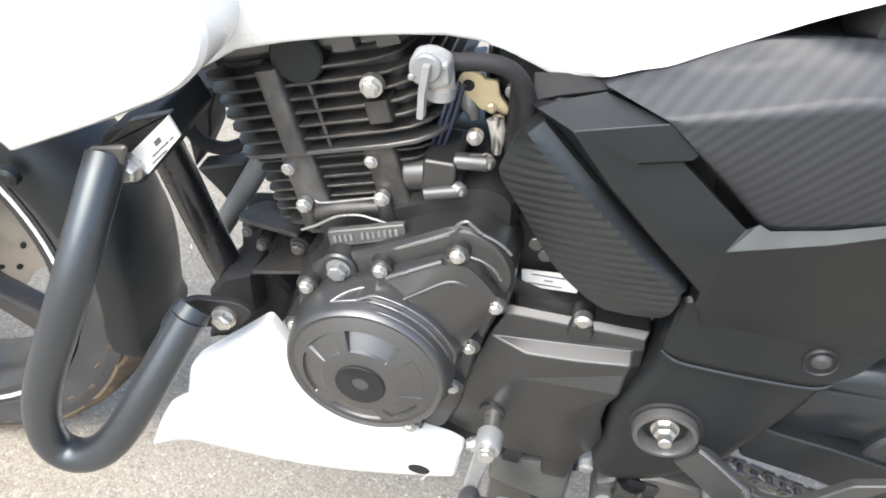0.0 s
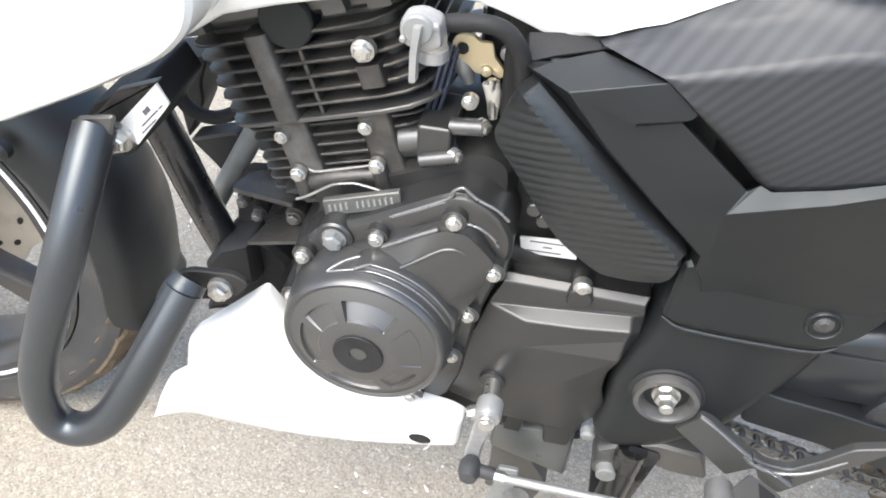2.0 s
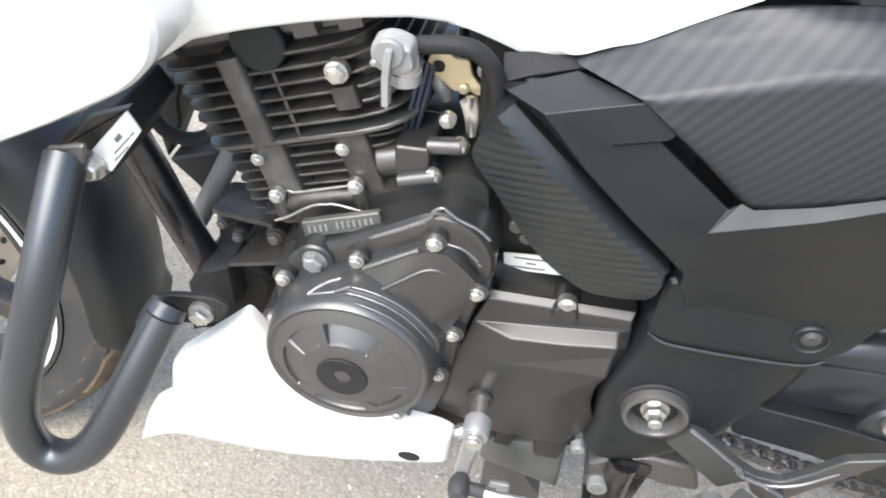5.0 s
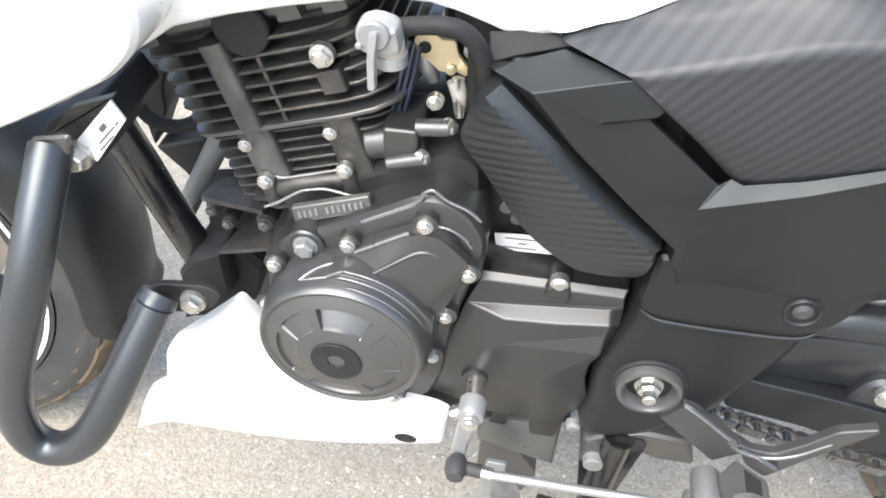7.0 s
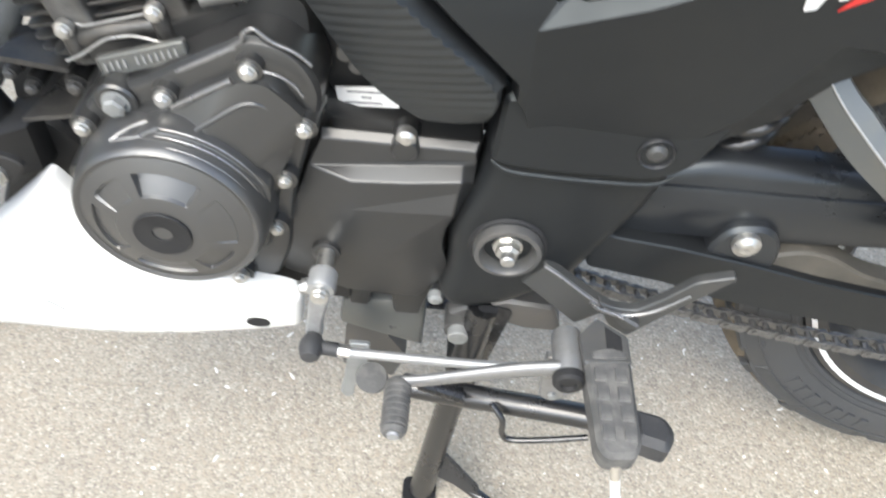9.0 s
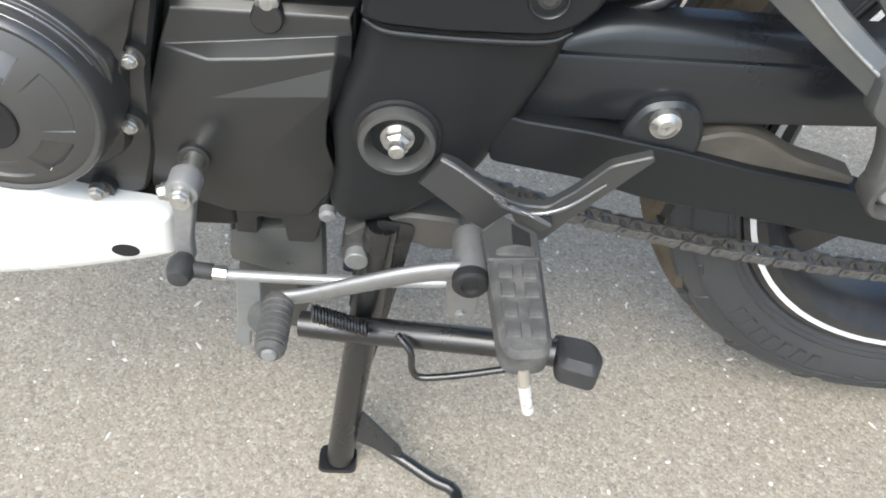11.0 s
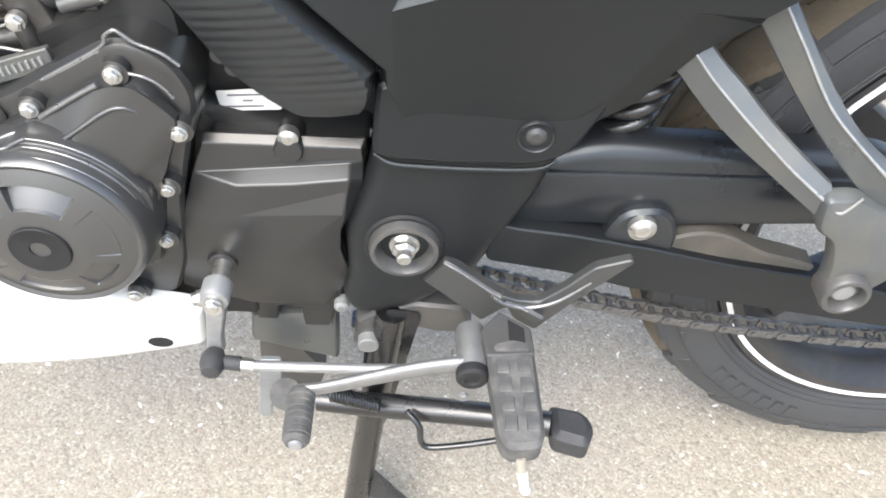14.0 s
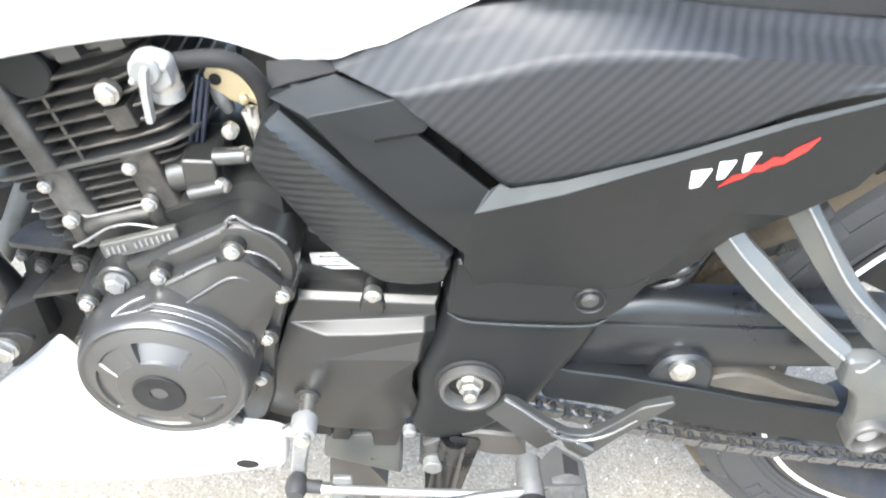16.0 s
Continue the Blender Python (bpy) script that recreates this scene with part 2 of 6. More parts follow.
# ---- mesh helpers ----
def link_mesh(name, verts, faces, mat, parent=None, label="", smooth=32, bevel=0.0, thick=0.0, segs=2):
    me = bpy.data.meshes.new(name)
    me.from_pydata([tuple(v) for v in verts], [], faces)
    bm = bmesh.new()
    bm.from_mesh(me)
    bmesh.ops.remove_doubles(bm, verts=bm.verts, dist=1e-6)
    bmesh.ops.recalc_face_normals(bm, faces=bm.faces)
    return part(name, bm, mat, parent, label, smooth, bevel, thick, segs, me)


def part(name, bm, mat, parent=None, label="", smooth=32, bevel=0.0, thick=0.0, segs=2, me=None):
    """Links a bmesh as one mesh object, under a thing or a part."""
    me = me or bpy.data.meshes.new(name)
    bm.to_mesh(me)
    bm.free()
    me.materials.append(mat)
    if smooth:
        me.polygons.foreach_set("use_smooth", [True] * len(me.polygons))
        me.set_sharp_from_angle(angle=radians(smooth))
    ob = new(name, me)
    ob.parent = parent
    if label:
        ob["label"] = label
    if thick:
        s = ob.modifiers.new("thick", "SOLIDIFY")
        s.thickness, s.offset, s.use_even_offset = thick, -1, True
    if bevel:
        b = ob.modifiers.new("edge", "BEVEL")
        b.width, b.segments, b.limit_method, b.angle_limit = bevel, segs, "ANGLE", radians(28)
        b.harden_normals = True
    return ob


def group(name, parent, label="", m=None):
    ob = new(name)
    ob.parent = parent
    ob.empty_display_size = 0.02
    if m is not None:
        ob.matrix_basis = m
    if label:
        ob["label"] = label
    return ob


def again(ob, parent, m):
    """Another object on the same mesh."""
    o = new(ob.name.split(".")[0], ob.data)
    o.parent, o.matrix_basis = parent, m
    if "label" in ob:
        o["label"] = ob["label"]
    return o


def rounded(pts, r, n=4):
    """A closed outline with its corners rounded off; a corner may carry its own radius as a third number."""
    out = []
    k = len(pts)
    for i, p in enumerate(pts):
        rad = p[2] if len(p) > 2 else r
        a, p, b = (Vector(q[:2]) for q in (pts[i - 1], p, pts[(i + 1) % k]))
        da, db = a - p, b - p
        cut = min(rad, da.length * 0.48, db.length * 0.48)
        if cut < 1e-5:
            out.append(p)
            continue
        s, e = p + da.normalized() * cut, p + db.normalized() * cut
        for j in range(n + 1):
            t = j / n
            out.append(s * (1 - t) ** 2 + p * 2 * t * (1 - t) + e * t * t)
    return out


def inset(ring, d):
    """A closed outline moved inwards by d."""
    k = len(ring)
    area = sum(ring[i - 1].x * ring[i].y - ring[i].x * ring[i - 1].y for i in range(k))
    side = 1 if area > 0 else -1
    out = []
    for i in range(k):
        a, p, b = ring[i - 1], ring[i], ring[(i + 1) % k]
        n1 = Vector((-(p - a).y, (p - a).x)).normalized()
        n2 = Vector((-(b - p).y, (b - p).x)).normalized()
        n = n1 + n2
        if n.length < 1e-6:
            n = n1
        n.normalize()
        out.append(p + n * side * d / max(0.6, n.dot(n1)))
    for _ in range(40):
        clean = True
        for i in range(k):
            j = (i + 1) % k
            if (out[j] - out[i]).dot(ring[j] - ring[i]) < -1e-12:
                mid = (out[i] + out[j]) / 2
                out[i], out[j] = mid.copy(), mid.copy()
                clean = False
        if clean:
            break
    return out


def stack(pts, r, levels, mat, name, parent, label="", smooth=32, bevel=0.0, m=None, n=4, bow=None):
    """A plate or casting seen from the side: an outline in x and z, carried through (inset, y) levels and closed at both ends."""
    base = rounded(pts, r, n)
    verts, faces = [], []
    k = len(base)
    for d, y in levels:
        ring = inset(base, d) if d else base
        for p in ring:
            verts.append(Vector((p.x, y + (bow(p.x, p.y) if bow else 0), p.y)))
    for a in range(len(levels) - 1):
        for i in range(k):
            j = (i + 1) % k
            faces.append((a * k + i, a * k + j, (a + 1) * k + j, (a + 1) * k + i))
    faces.append(tuple(range(k)))
    faces.append(tuple((len(levels) - 1) * k + i for i in reversed(range(k))))
    if m is not None:
        verts = [m @ v for v in verts]
    return link_mesh(name, verts, faces, mat, parent, label, smooth, bevel)


def spline(pts, steps=8):
    """Points along a smooth open curve through pts."""
    pts = [Vector(p) for p in pts]
    if len(pts) < 3:
        return pts
    ext = [pts[0] * 2 - pts[1]] + pts + [pts[-1] * 2 - pts[-2]]
    out = []
    for i in range(1, len(ext) - 2):
        a, b, c, d = ext[i - 1:i + 3]
        for s in range(steps):
            t = s / steps
            out.append(0.5 * (2 * b + (c - a) * t + (2 * a - 5 * b + 4 * c - d) * t * t + (3 * b - a - 3 * c + d) * t ** 3))
    out.append(pts[-1])
    return out


def tube(name, pts, r, mat, parent, label="", n=14, steps=8, smooth_path=True, flat=1.0, relax=0):
    """A rod or pipe along a path; r may be a list along the given points."""
    path = spline(pts, steps) if smooth_path else [Vector(p) for p in pts]
    for _ in range(relax):
        path = [path[0]] + [(a + b * 2 + c) / 4 for a, b, c in zip(path, path[1:], path[2:])] + [path[-1]]
    k = len(path)
    if isinstance(r, (list, tuple)):
        rad = [np.interp(i / (k - 1) * (len(r) - 1), range(len(r)), r) for i in range(k)]
    else:
        rad = [r] * k
    verts, faces = [], []
    side = None
    for i in range(k):
        d = (path[min(i + 1, k - 1)] - path[max(i - 1, 0)]).normalized()
        if side is None:
            side = d.cross(Vector((0.13, 0.9, 0.2))).normalized()
        side = (side - d * side.dot(d)).normalized()
        up = d.cross(side)
        for j in range(n):
            a = 2 * math.pi * j / n
            verts.append(path[i] + (side * math.cos(a) + up * math.sin(a) * flat) * rad[i])
    for i in range(k - 1):
        for j in range(n):
            q = (j + 1) % n
            faces.append((i * n + j, i * n + q, (i + 1) * n + q, (i + 1) * n + j))
    faces.append(tuple(range(n)))
    faces.append(tuple((k - 1) * n + j for j in range(n)))
    return link_mesh(name, verts, faces, mat, parent, label, 50)


def lathe(name, profile, mat, parent, label="", n=40, m=None, closed=False, smooth=35, a0=0.0, a1=2 * math.pi, dent=None):
    """A turned shape about the y axis from (radius, y) pairs."""
    full = abs(a1 - a0 - 2 * math.pi) < 1e-6
    cols = n if full else n + 1
    verts, faces = [], []
    k = len(profile)
    for i in range(cols):
        a = a0 + (a1 - a0) * i / n
        for q, (r, y) in enumerate(profile):
            if dent:
                r = r - dent(a, y, q)
            verts.append(Vector((r * math.cos(a), y, r * math.sin(a))))
    for i in range(n):
        j = (i + 1) % cols
        for q in range(k if closed else k - 1):
            p = (q + 1) % k
            faces.append((i * k + q, j * k + q, j * k + p, i * k + p))
    if not closed and full:
        for q in (0, k - 1):
            if profile[q][0] > 1e-6:
                faces.append(tuple(i * k + q for i in range(cols)))
    if closed and not full:
        faces.append(tuple(range(k)))
        faces.append(tuple((cols - 1) * k + q for q in range(k)))
    if m is not None:
        verts = [m @ v for v in verts]
    return link_mesh(name, verts, faces, mat, parent, label, smooth)


def patch(name, corners, faces, mat, parent, label="", thick=0.003, bevel=0.002, smooth=20, segs=2):
    """A moulded sheet made of flat facets, with thickness and softened edges."""
    keys = list(corners)
    return link_mesh(name, [corners[k] for k in keys], [tuple(keys.index(c) for c in f.split()) for f in faces], mat, parent, label, smooth, bevel, thick, segs)


def loft(name, rails, mat, parent, label="", n=40, across=5, thick=0.0, smooth=50, lip=None, crease=None):
    """A moulded skin through rails that run side by side; lip is a vector by which its starting edge turns in."""
    rows = []
    for rail in rails:
        pts = spline(rail, 8)
        run = [0.0]
        for p, q in zip(pts, pts[1:]):
            run.append(run[-1] + (q - p).length)
        rows.append([Vector([float(np.interp(run[-1] * i / n, run, [p[k] for p in pts])) for k in range(3)]) for i in range(n + 1)])
    verts, faces = [], []
    cols = []
    for i in range(n + 1):
        line = [row[i] for row in rows]
        flat = []
        if crease:
            for p, q in zip(line[:crease], line[1:crease + 1]):
                flat += [p.lerp(q, t / across) for t in range(across)]
            line = line[crease:]
        cols.append(flat + spline(line, across))
    if lip is not None:
        lip = Vector(lip)
        cols = [[p + lip for p in cols[0]], [p + lip * 0.25 - Vector((0.0012, 0, 0.0004)) for p in cols[0]]] + cols
    for c in cols:
        verts += c
    k = len(cols[0])
    for i in range(len(cols) - 1):
        for j in range(k - 1):
            faces.append((i * k + j, i * k + j + 1, (i + 1) * k + j + 1, (i + 1) * k + j))
    return link_mesh(name, verts, faces, mat, parent, label, smooth, 0.0, thick)


BOLTS = {}


def bolt(place, parent, r=0.0055, kind="hex", mat=None, m=None, name="bolt"):
    """A bolt head that faces the -y side: hexagon with flange, socket or cross-headed."""
    mat = mat or STEEL
    key = (kind, r, mat.name)
    at = Matrix.Translation(place) @ (m or Matrix())
    if key in BOLTS:
        return again(BOLTS[key], parent, at)
    bm = bmesh.new()

    def disc(rad, y0, y1, n, rad2=None, turn=0.0):
        ra = [bm.verts.new((rad * math.cos(a), y0, rad * math.sin(a))) for a in (turn + 2 * math.pi * i / n for i in range(n))]
        rb = [bm.verts.new(((rad2 or rad) * math.cos(a), y1, (rad2 or rad) * math.sin(a))) for a in (turn + 2 * math.pi * i / n for i in range(n))]
        for i in range(n):
            bm.faces.new((ra[i], ra[(i + 1) % n], rb[(i + 1) % n], rb[i]))
        bm.faces.new(rb)
        return rb

    if kind == "hex":
        disc(r * 1.28, 0.004, -0.0012, 20, r * 1.22)
        disc(r * 1.0, -0.001, -r * 0.8, 6, turn=0.3)
        disc(r * 0.92, -r * 0.8, -r * 0.98, 6, r * 0.7, turn=0.3)
        disc(r * 0.45, -r * 0.97, -r * 1.0, 14, r * 0.4)
    elif kind == "socket":
        disc(r * 1.0, 0.004, -r * 0.9, 20)
        top = disc(r * 0.99, -r * 0.9, -r * 1.0, 20, r * 0.88)
        hole = disc(r * 0.5, -r * 0.999, -r * 1.004, 6, r * 0.48)
        for v in hole:
            v.co.y += r * 0.35
    else:
        disc(r * 1.0, 0.004, -r * 0.35, 20, r * 0.95)
        disc(r * 0.9, -r * 0.35, -r * 0.6, 20, r * 0.5)
        for t in (0.2, 0.2 + math.pi / 2):
            c, s = math.cos(t), math.sin(t)
            q = [bm.verts.new((c * a * r * 0.4 - s * b * r * 0.07, -r * 0.63, s * a * r * 0.4 + c * b * r * 0.07)) for a, b in ((-1, -1), (1, -1), (1, 1), (-1, 1))]
            bm.faces.new(q)
    bmesh.ops.recalc_face_normals(bm, faces=bm.faces)
    ob = part(name, bm, mat, parent, "", 30)
    ob.matrix_basis = at
    BOLTS[key] = ob
    return ob


def block(name, x0, x1, y0, y1, z0, z1, mat, parent, label="", bevel=0.0015, m=None):
    return stack([(x0, z0), (x1, z0), (x1, z1), (x0, z1)], 0, [(0, y1), (0, y0)], mat, name, parent, label, 32, bevel, m)

# ---- ground ----
def make_ground():
    """One sheet to the horizon, gently uneven near the motorcycle."""
    xs = [-400, -60, -12, -4] + [-2 + 0.1 * i for i in range(41)] + [4, 12, 60, 400]
    verts, faces = [], []
    for x in xs:
        for y in xs:
            near = max(0.0, 1 - (x * x + y * y) / 16)
            verts.append((x, y, near * 0.0012 * noise.noise(Vector((x * 3.1, y * 3.1, 0)))))
    k = len(xs)
    for i in range(k - 1):
        for j in range(k - 1):
            faces.append((i * k + j, (i + 1) * k + j, (i + 1) * k + j + 1, i * k + j + 1))
    g = link_mesh("ground", verts, faces, ASPHALT, None, "", 60)
    return tagged(g, "pale grey worn asphalt with fine embedded stones", "ground", kind="structure")


ground = make_ground()


def make_chips():
    """Loose pale stone chips and grit on the asphalt."""
    rng = random.Random(4)
    verts, faces = [], []
    for i in range(1100):
        x, y = rng.uniform(-0.9, 1.2), rng.uniform(-0.55, 0.7)
        s = rng.choice((0.0009, 0.0011, 0.0013, 0.0016, 0.002, 0.0026))
        long = rng.choice((1.0, 1.0, 1.4, 2.2, 3.2))
        a, b, k = rng.uniform(0, 6.3), rng.uniform(0, 6.3), len(verts)
        ring = []
        for q in range(5):
            u, v = math.cos(a + q * 1.257) * s * rng.uniform(0.6, 1.3) * long, math.sin(a + q * 1.257) * s * rng.uniform(0.6, 1.2)
            ring.append((u * math.cos(b) - v * math.sin(b), u * math.sin(b) + v * math.cos(b)))
        verts += [(x + u, y + v, -0.001) for u, v in ring] + [(x + u * 0.6, y + v * 0.6, s * 0.6) for u, v in ring]
        faces += [(k + q, k + (q + 1) % 5, k + 5 + (q + 1) % 5, k + 5 + q) for q in range(5)] + [tuple(k + 5 + q for q in range(5))]
    c = link_mesh("stone_chips", verts, faces, STONE, None, "", 0)
    return tagged(c, "scattered pale stone chips and grit on the asphalt", "gravel", kind="stuff")


make_chips()

# ---- the motorcycle ----
bike = tagged(new("motorcycle"), "white and black street motorcycle parked upright on its centre stand", "motorcycle")
SWAP = Matrix(((1, 0, 0, 0), (0, 0, 1, 0), (0, 1, 0, 0), (0, 0, 0, 1)))


# -- wheels --
def make_wheel(name, at, turn, tyre_r, half, label, start, tread_mat, side_mat, edge_mat):
    w = group(name, bike, label, Matrix.Translation(at) @ Matrix.Rotation(turn, 4, "Z"))
    h = half
    side = [(0.229, -0.038), (0.2335, -0.046), (0.246, -h * 0.94), (0.262, -h), (tyre_r - 0.030, -h * 0.985), (tyre_r - 0.019, -h * 0.9)]
    prof = side + [(tyre_r - 0.010, -h * 0.55), (tyre_r - 0.006, 0), (tyre_r - 0.010, h * 0.55)] + [(r, -y) for r, y in reversed(side)]
    tyre = lathe("tyre", prof, side_mat, w, "black road tyre with moulded side wall", 96, closed=True)
    def strip(name, s0, s1, n, mat, label):
        """One band of the tread between two places across the tyre, with slanting grooves cut in."""
        top = []
        for i in range(n):
            s = s0 + (s1 - s0) * i / (n - 1)
            top.append((tyre_r - 0.019 * abs(s) ** 2.2 - 0.0005, s * h * 0.97))
        under = [(r - 0.010, y * 0.98) for r, y in reversed(top)]

        def grooves(a, y, q):
            if q >= n:
                return 0.0
            s = y / h
            if abs(s) < 0.05:
                return 0.0045
            u = (a * 17 / (2 * math.pi) + (1.3 if s > 0 else -1.3) * s + (0.5 if s > 0 else 0)) % 1.0
            deep = 0.0055 if abs(s) < 0.8 else 0.0060
            wide = 0.16 if abs(s) < 0.55 else 0.26
            return deep * math.sin(math.pi * u / wide) ** 0.5 if u < wide else 0.0
        lathe(name, top + under, mat, w, label, 680, closed=True, dent=grooves, smooth=25)
    strip("tread", -0.87, 0.87, 31, tread_mat, "dusty tan tread blocks with slanting grooves")
    strip("tread_shoulder", -0.95, -0.875, 4, edge_mat, "dark grooved tyre shoulder")
    strip("tread_shoulder", 0.875, 0.95, 4, edge_mat, "dark grooved tyre shoulder")
    barrel = [(0.212, -0.0452), (0.2305, -0.0455), (0.2305, -0.040), (0.219, -0.036), (0.206, -0.018), (0.206, 0.018), (0.219, 0.036), (0.2305, 0.040), (0.2305, 0.0455), (0.212, 0.0452),
              (0.203, 0.036), (0.195, 0.018), (0.195, -0.018), (0.203, -0.036)]
    rim = lathe("rim", barrel, RIM, w, "black cast alloy rim", 80, closed=True)
    for y in (-0.0462, 0.0462):
        lathe("rim_stripe", [(0.2208, y - 0.0006), (0.2255, y - 0.0006), (0.2255, y + 0.0006), (0.2208, y + 0.0006)], STRIPE, w, "white reflective rim tape", 80, closed=True)
    lathe("hub", [(0.0, -0.058), (0.026, -0.058), (0.030, -0.05), (0.055, -0.044), (0.058, 0.044), (0.03, 0.05), (0.0, 0.055)], RIM, w, "black cast hub", 32)
    spoke = stack([(0.05, -0.022), (0.12, -0.012), (0.206, -0.019), (0.206, 0.019), (0.12, 0.012), (0.05, 0.022)], 0.004, [(0.002, 0.014), (0, 0.010), (0, -0.010), (0.003, -0.015)], RIM, "spoke", w)
    spoke.matrix_basis = Matrix.Rotation(radians(start), 4, "Y")
    for i in range(1, 5):
        again(spoke, w, Matrix.Rotation(radians(start + 72 * i), 4, "Y"))
    return w


rear = make_wheel("rear_wheel", (0.675, 0, 0.332), 0.0, 0.305, 0.055, "rear wheel with muddy tyre and white rim tape", 67, MUD, TYRE, TYRE)
front = make_wheel("front_wheel", (-0.627, 0.0185, 0.297), 0.0575, 0.297, 0.047, "front wheel with white rim tape", 34, CLAY, DUSTYTYRE, CLAY)
# raised blank lettering bars on the rear side wall
bar = stack([(-0.0055, 0.252), (0.0055, 0.252), (0.006, 0.268), (-0.006, 0.268)], 0.001, [(0, -0.050), (0.001, -0.0560)], TYRE, "moulded_bar", rear)
for i in range(1, 7):
    again(bar, rear, Matrix.Rotation(radians(5.6 * i), 4, "Y"))
bar.matrix_basis = Matrix.Rotation(radians(-205 + 100), 4, "Y")
for i, ob in enumerate([o for o in rear.children if o.name.startswith("moulded_bar")]):
    ob.matrix_basis = Matrix.Rotation(radians(-158 + 4.2 * i), 4, "Y")
# knobs along the front tyre's shoulder
knob = stack([(-0.0075, 0.264, 0.002), (0.0065, 0.262, 0.002), (0.0090, 0.289, 0.002), (-0.0085, 0.287, 0.002)], 0.002, [(0, -0.036), (0, -0.0468), (0.0014, -0.0486)], CLAY, "tread_knob", front, "clay-dusted shoulder knob", bow=lambda x, z: (z - 0.262) * 0.45)
for i in range(1, 40):
    again(knob, front, Matrix.Rotation(radians(9 * i), 4, "Y") @ Matrix.Translation((0, 0, -0.006 * (i % 2))))
# knobs along the rear tyre's shoulder and rings on its side wall
block_r = stack([(-0.0080, 0.273, 0.002), (0.0065, 0.271, 0.002), (0.0095, 0.2965, 0.002), (-0.0085, 0.2945, 0.002)], 0.002, [(0, -0.044), (0, -0.0545), (0.0014, -0.0560)], TYRE, "tread_knob", rear, "dark shoulder knob", bow=lambda x, z: max(0.0, z - 0.274) * 0.5)
for i in range(1, 40):
    again(block_r, rear, Matrix.Rotation(radians(9 * i), 4, "Y") @ Matrix.Translation((0, 0, -0.005 * (i % 2))))
for r, y in ((0.2375, -0.0478), (0.2425, -0.0503), (0.2720, -0.0548)):
    lathe("side_ring", [(r - 0.0011, y + 0.002), (r - 0.0009, y - 0.0008), (r, y - 0.0013), (r + 0.0009, y - 0.0008), (r + 0.0011, y + 0.002)], TYRE, rear, "moulded ring on the side wall", 96, closed=True)
# brake disc on the far side of the front wheel, with a petal edge and drilled holes
pet = []
for i in range(120):
    a = 2 * math.pi * i / 120
    r = 0.143 + 0.0045 * math.cos(12 * a)
    pet.append((r * math.cos(a), r * math.sin(a)))
disc = stack(pet, 0, [(0, 0.066), (0, 0.062)], DISC, "brake_disc", front, "petal-edged brake disc, browned steel")
# Drilled holes appear as black spots on the face, shade without depth.
hole = stack([(0.006 * math.cos(a), 0.112 + 0.0035 * math.sin(a)) for a in (i * 0.628 for i in range(10))], 0, [(0, 0.063), (0, 0.0612)], RUBBER, "drilled_hole", front)
for i in range(1, 24):
    again(hole, front, Matrix.Rotation(i * math.pi / 12 + (0.06 if i % 2 else 0), 4, "Y") @ Matrix.Translation((0, 0, 0.011 * (i % 2))))
lathe("rear_sprocket", [(0.055, -0.068), (0.098, -0.068), (0.098, -0.074), (0.055, -0.074)], CHAIN, rear, "oily steel chain sprocket", 44, closed=True, dent=lambda a, y, q: 0.005 * (math.cos(a * 44) > 0) if q in (1, 2) else 0)

# -- front mudguard --
fm = Matrix.Translation((-0.627, 0.0185, 0.297)) @ Matrix.Rotation(0.0575, 4, "Z")
def make_mudguard():
    """The rounded guard over the front tyre and its flap behind the tyre."""
    outer = [(0.262 + 0.062 * math.cos(radians(a)) ** 0.62, 0.063 * math.sin(radians(a)) * (1 - 0.06 * math.cos(radians(a)))) for a in range(-90, 91, 9)]
    inner = [(r - 0.003 if abs(y) < 0.055 else r, y - 0.003 * y / 0.063) for r, y in reversed(outer)]
    stops = ((-14.5, 0.010), (-8, 0.0135), (0, 0.0125), (8, 0.0105), (16, 0.003), (26, 0.004), (36, 0.012), (50, 0.014), (125, 0.004))

    def shape(a, y, q):
        d = math.degrees(a)
        out = stops[-1][1]
        for (p, v), (p2, v2) in zip(stops, stops[1:]):
            if p <= d <= p2:
                out = v + (v2 - v) * (d - p) / (p2 - p)
                break
        skirt = max(0.0, min(1.0, (18 - d) / 10)) * 0.022 * (abs(y) / 0.063) ** 4
        return out - skirt
    return lathe("front_mudguard", outer + inner, GUARDPLASTIC, bike, "matt black plastic front mudguard with a long flap", 60, fm, True, a0=radians(-14.5), a1=radians(125), dent=shape)


mud = make_mudguard()
bolt((-0.392, -0.044, 0.452), mud, 0.010, "pan", PLASTIC)

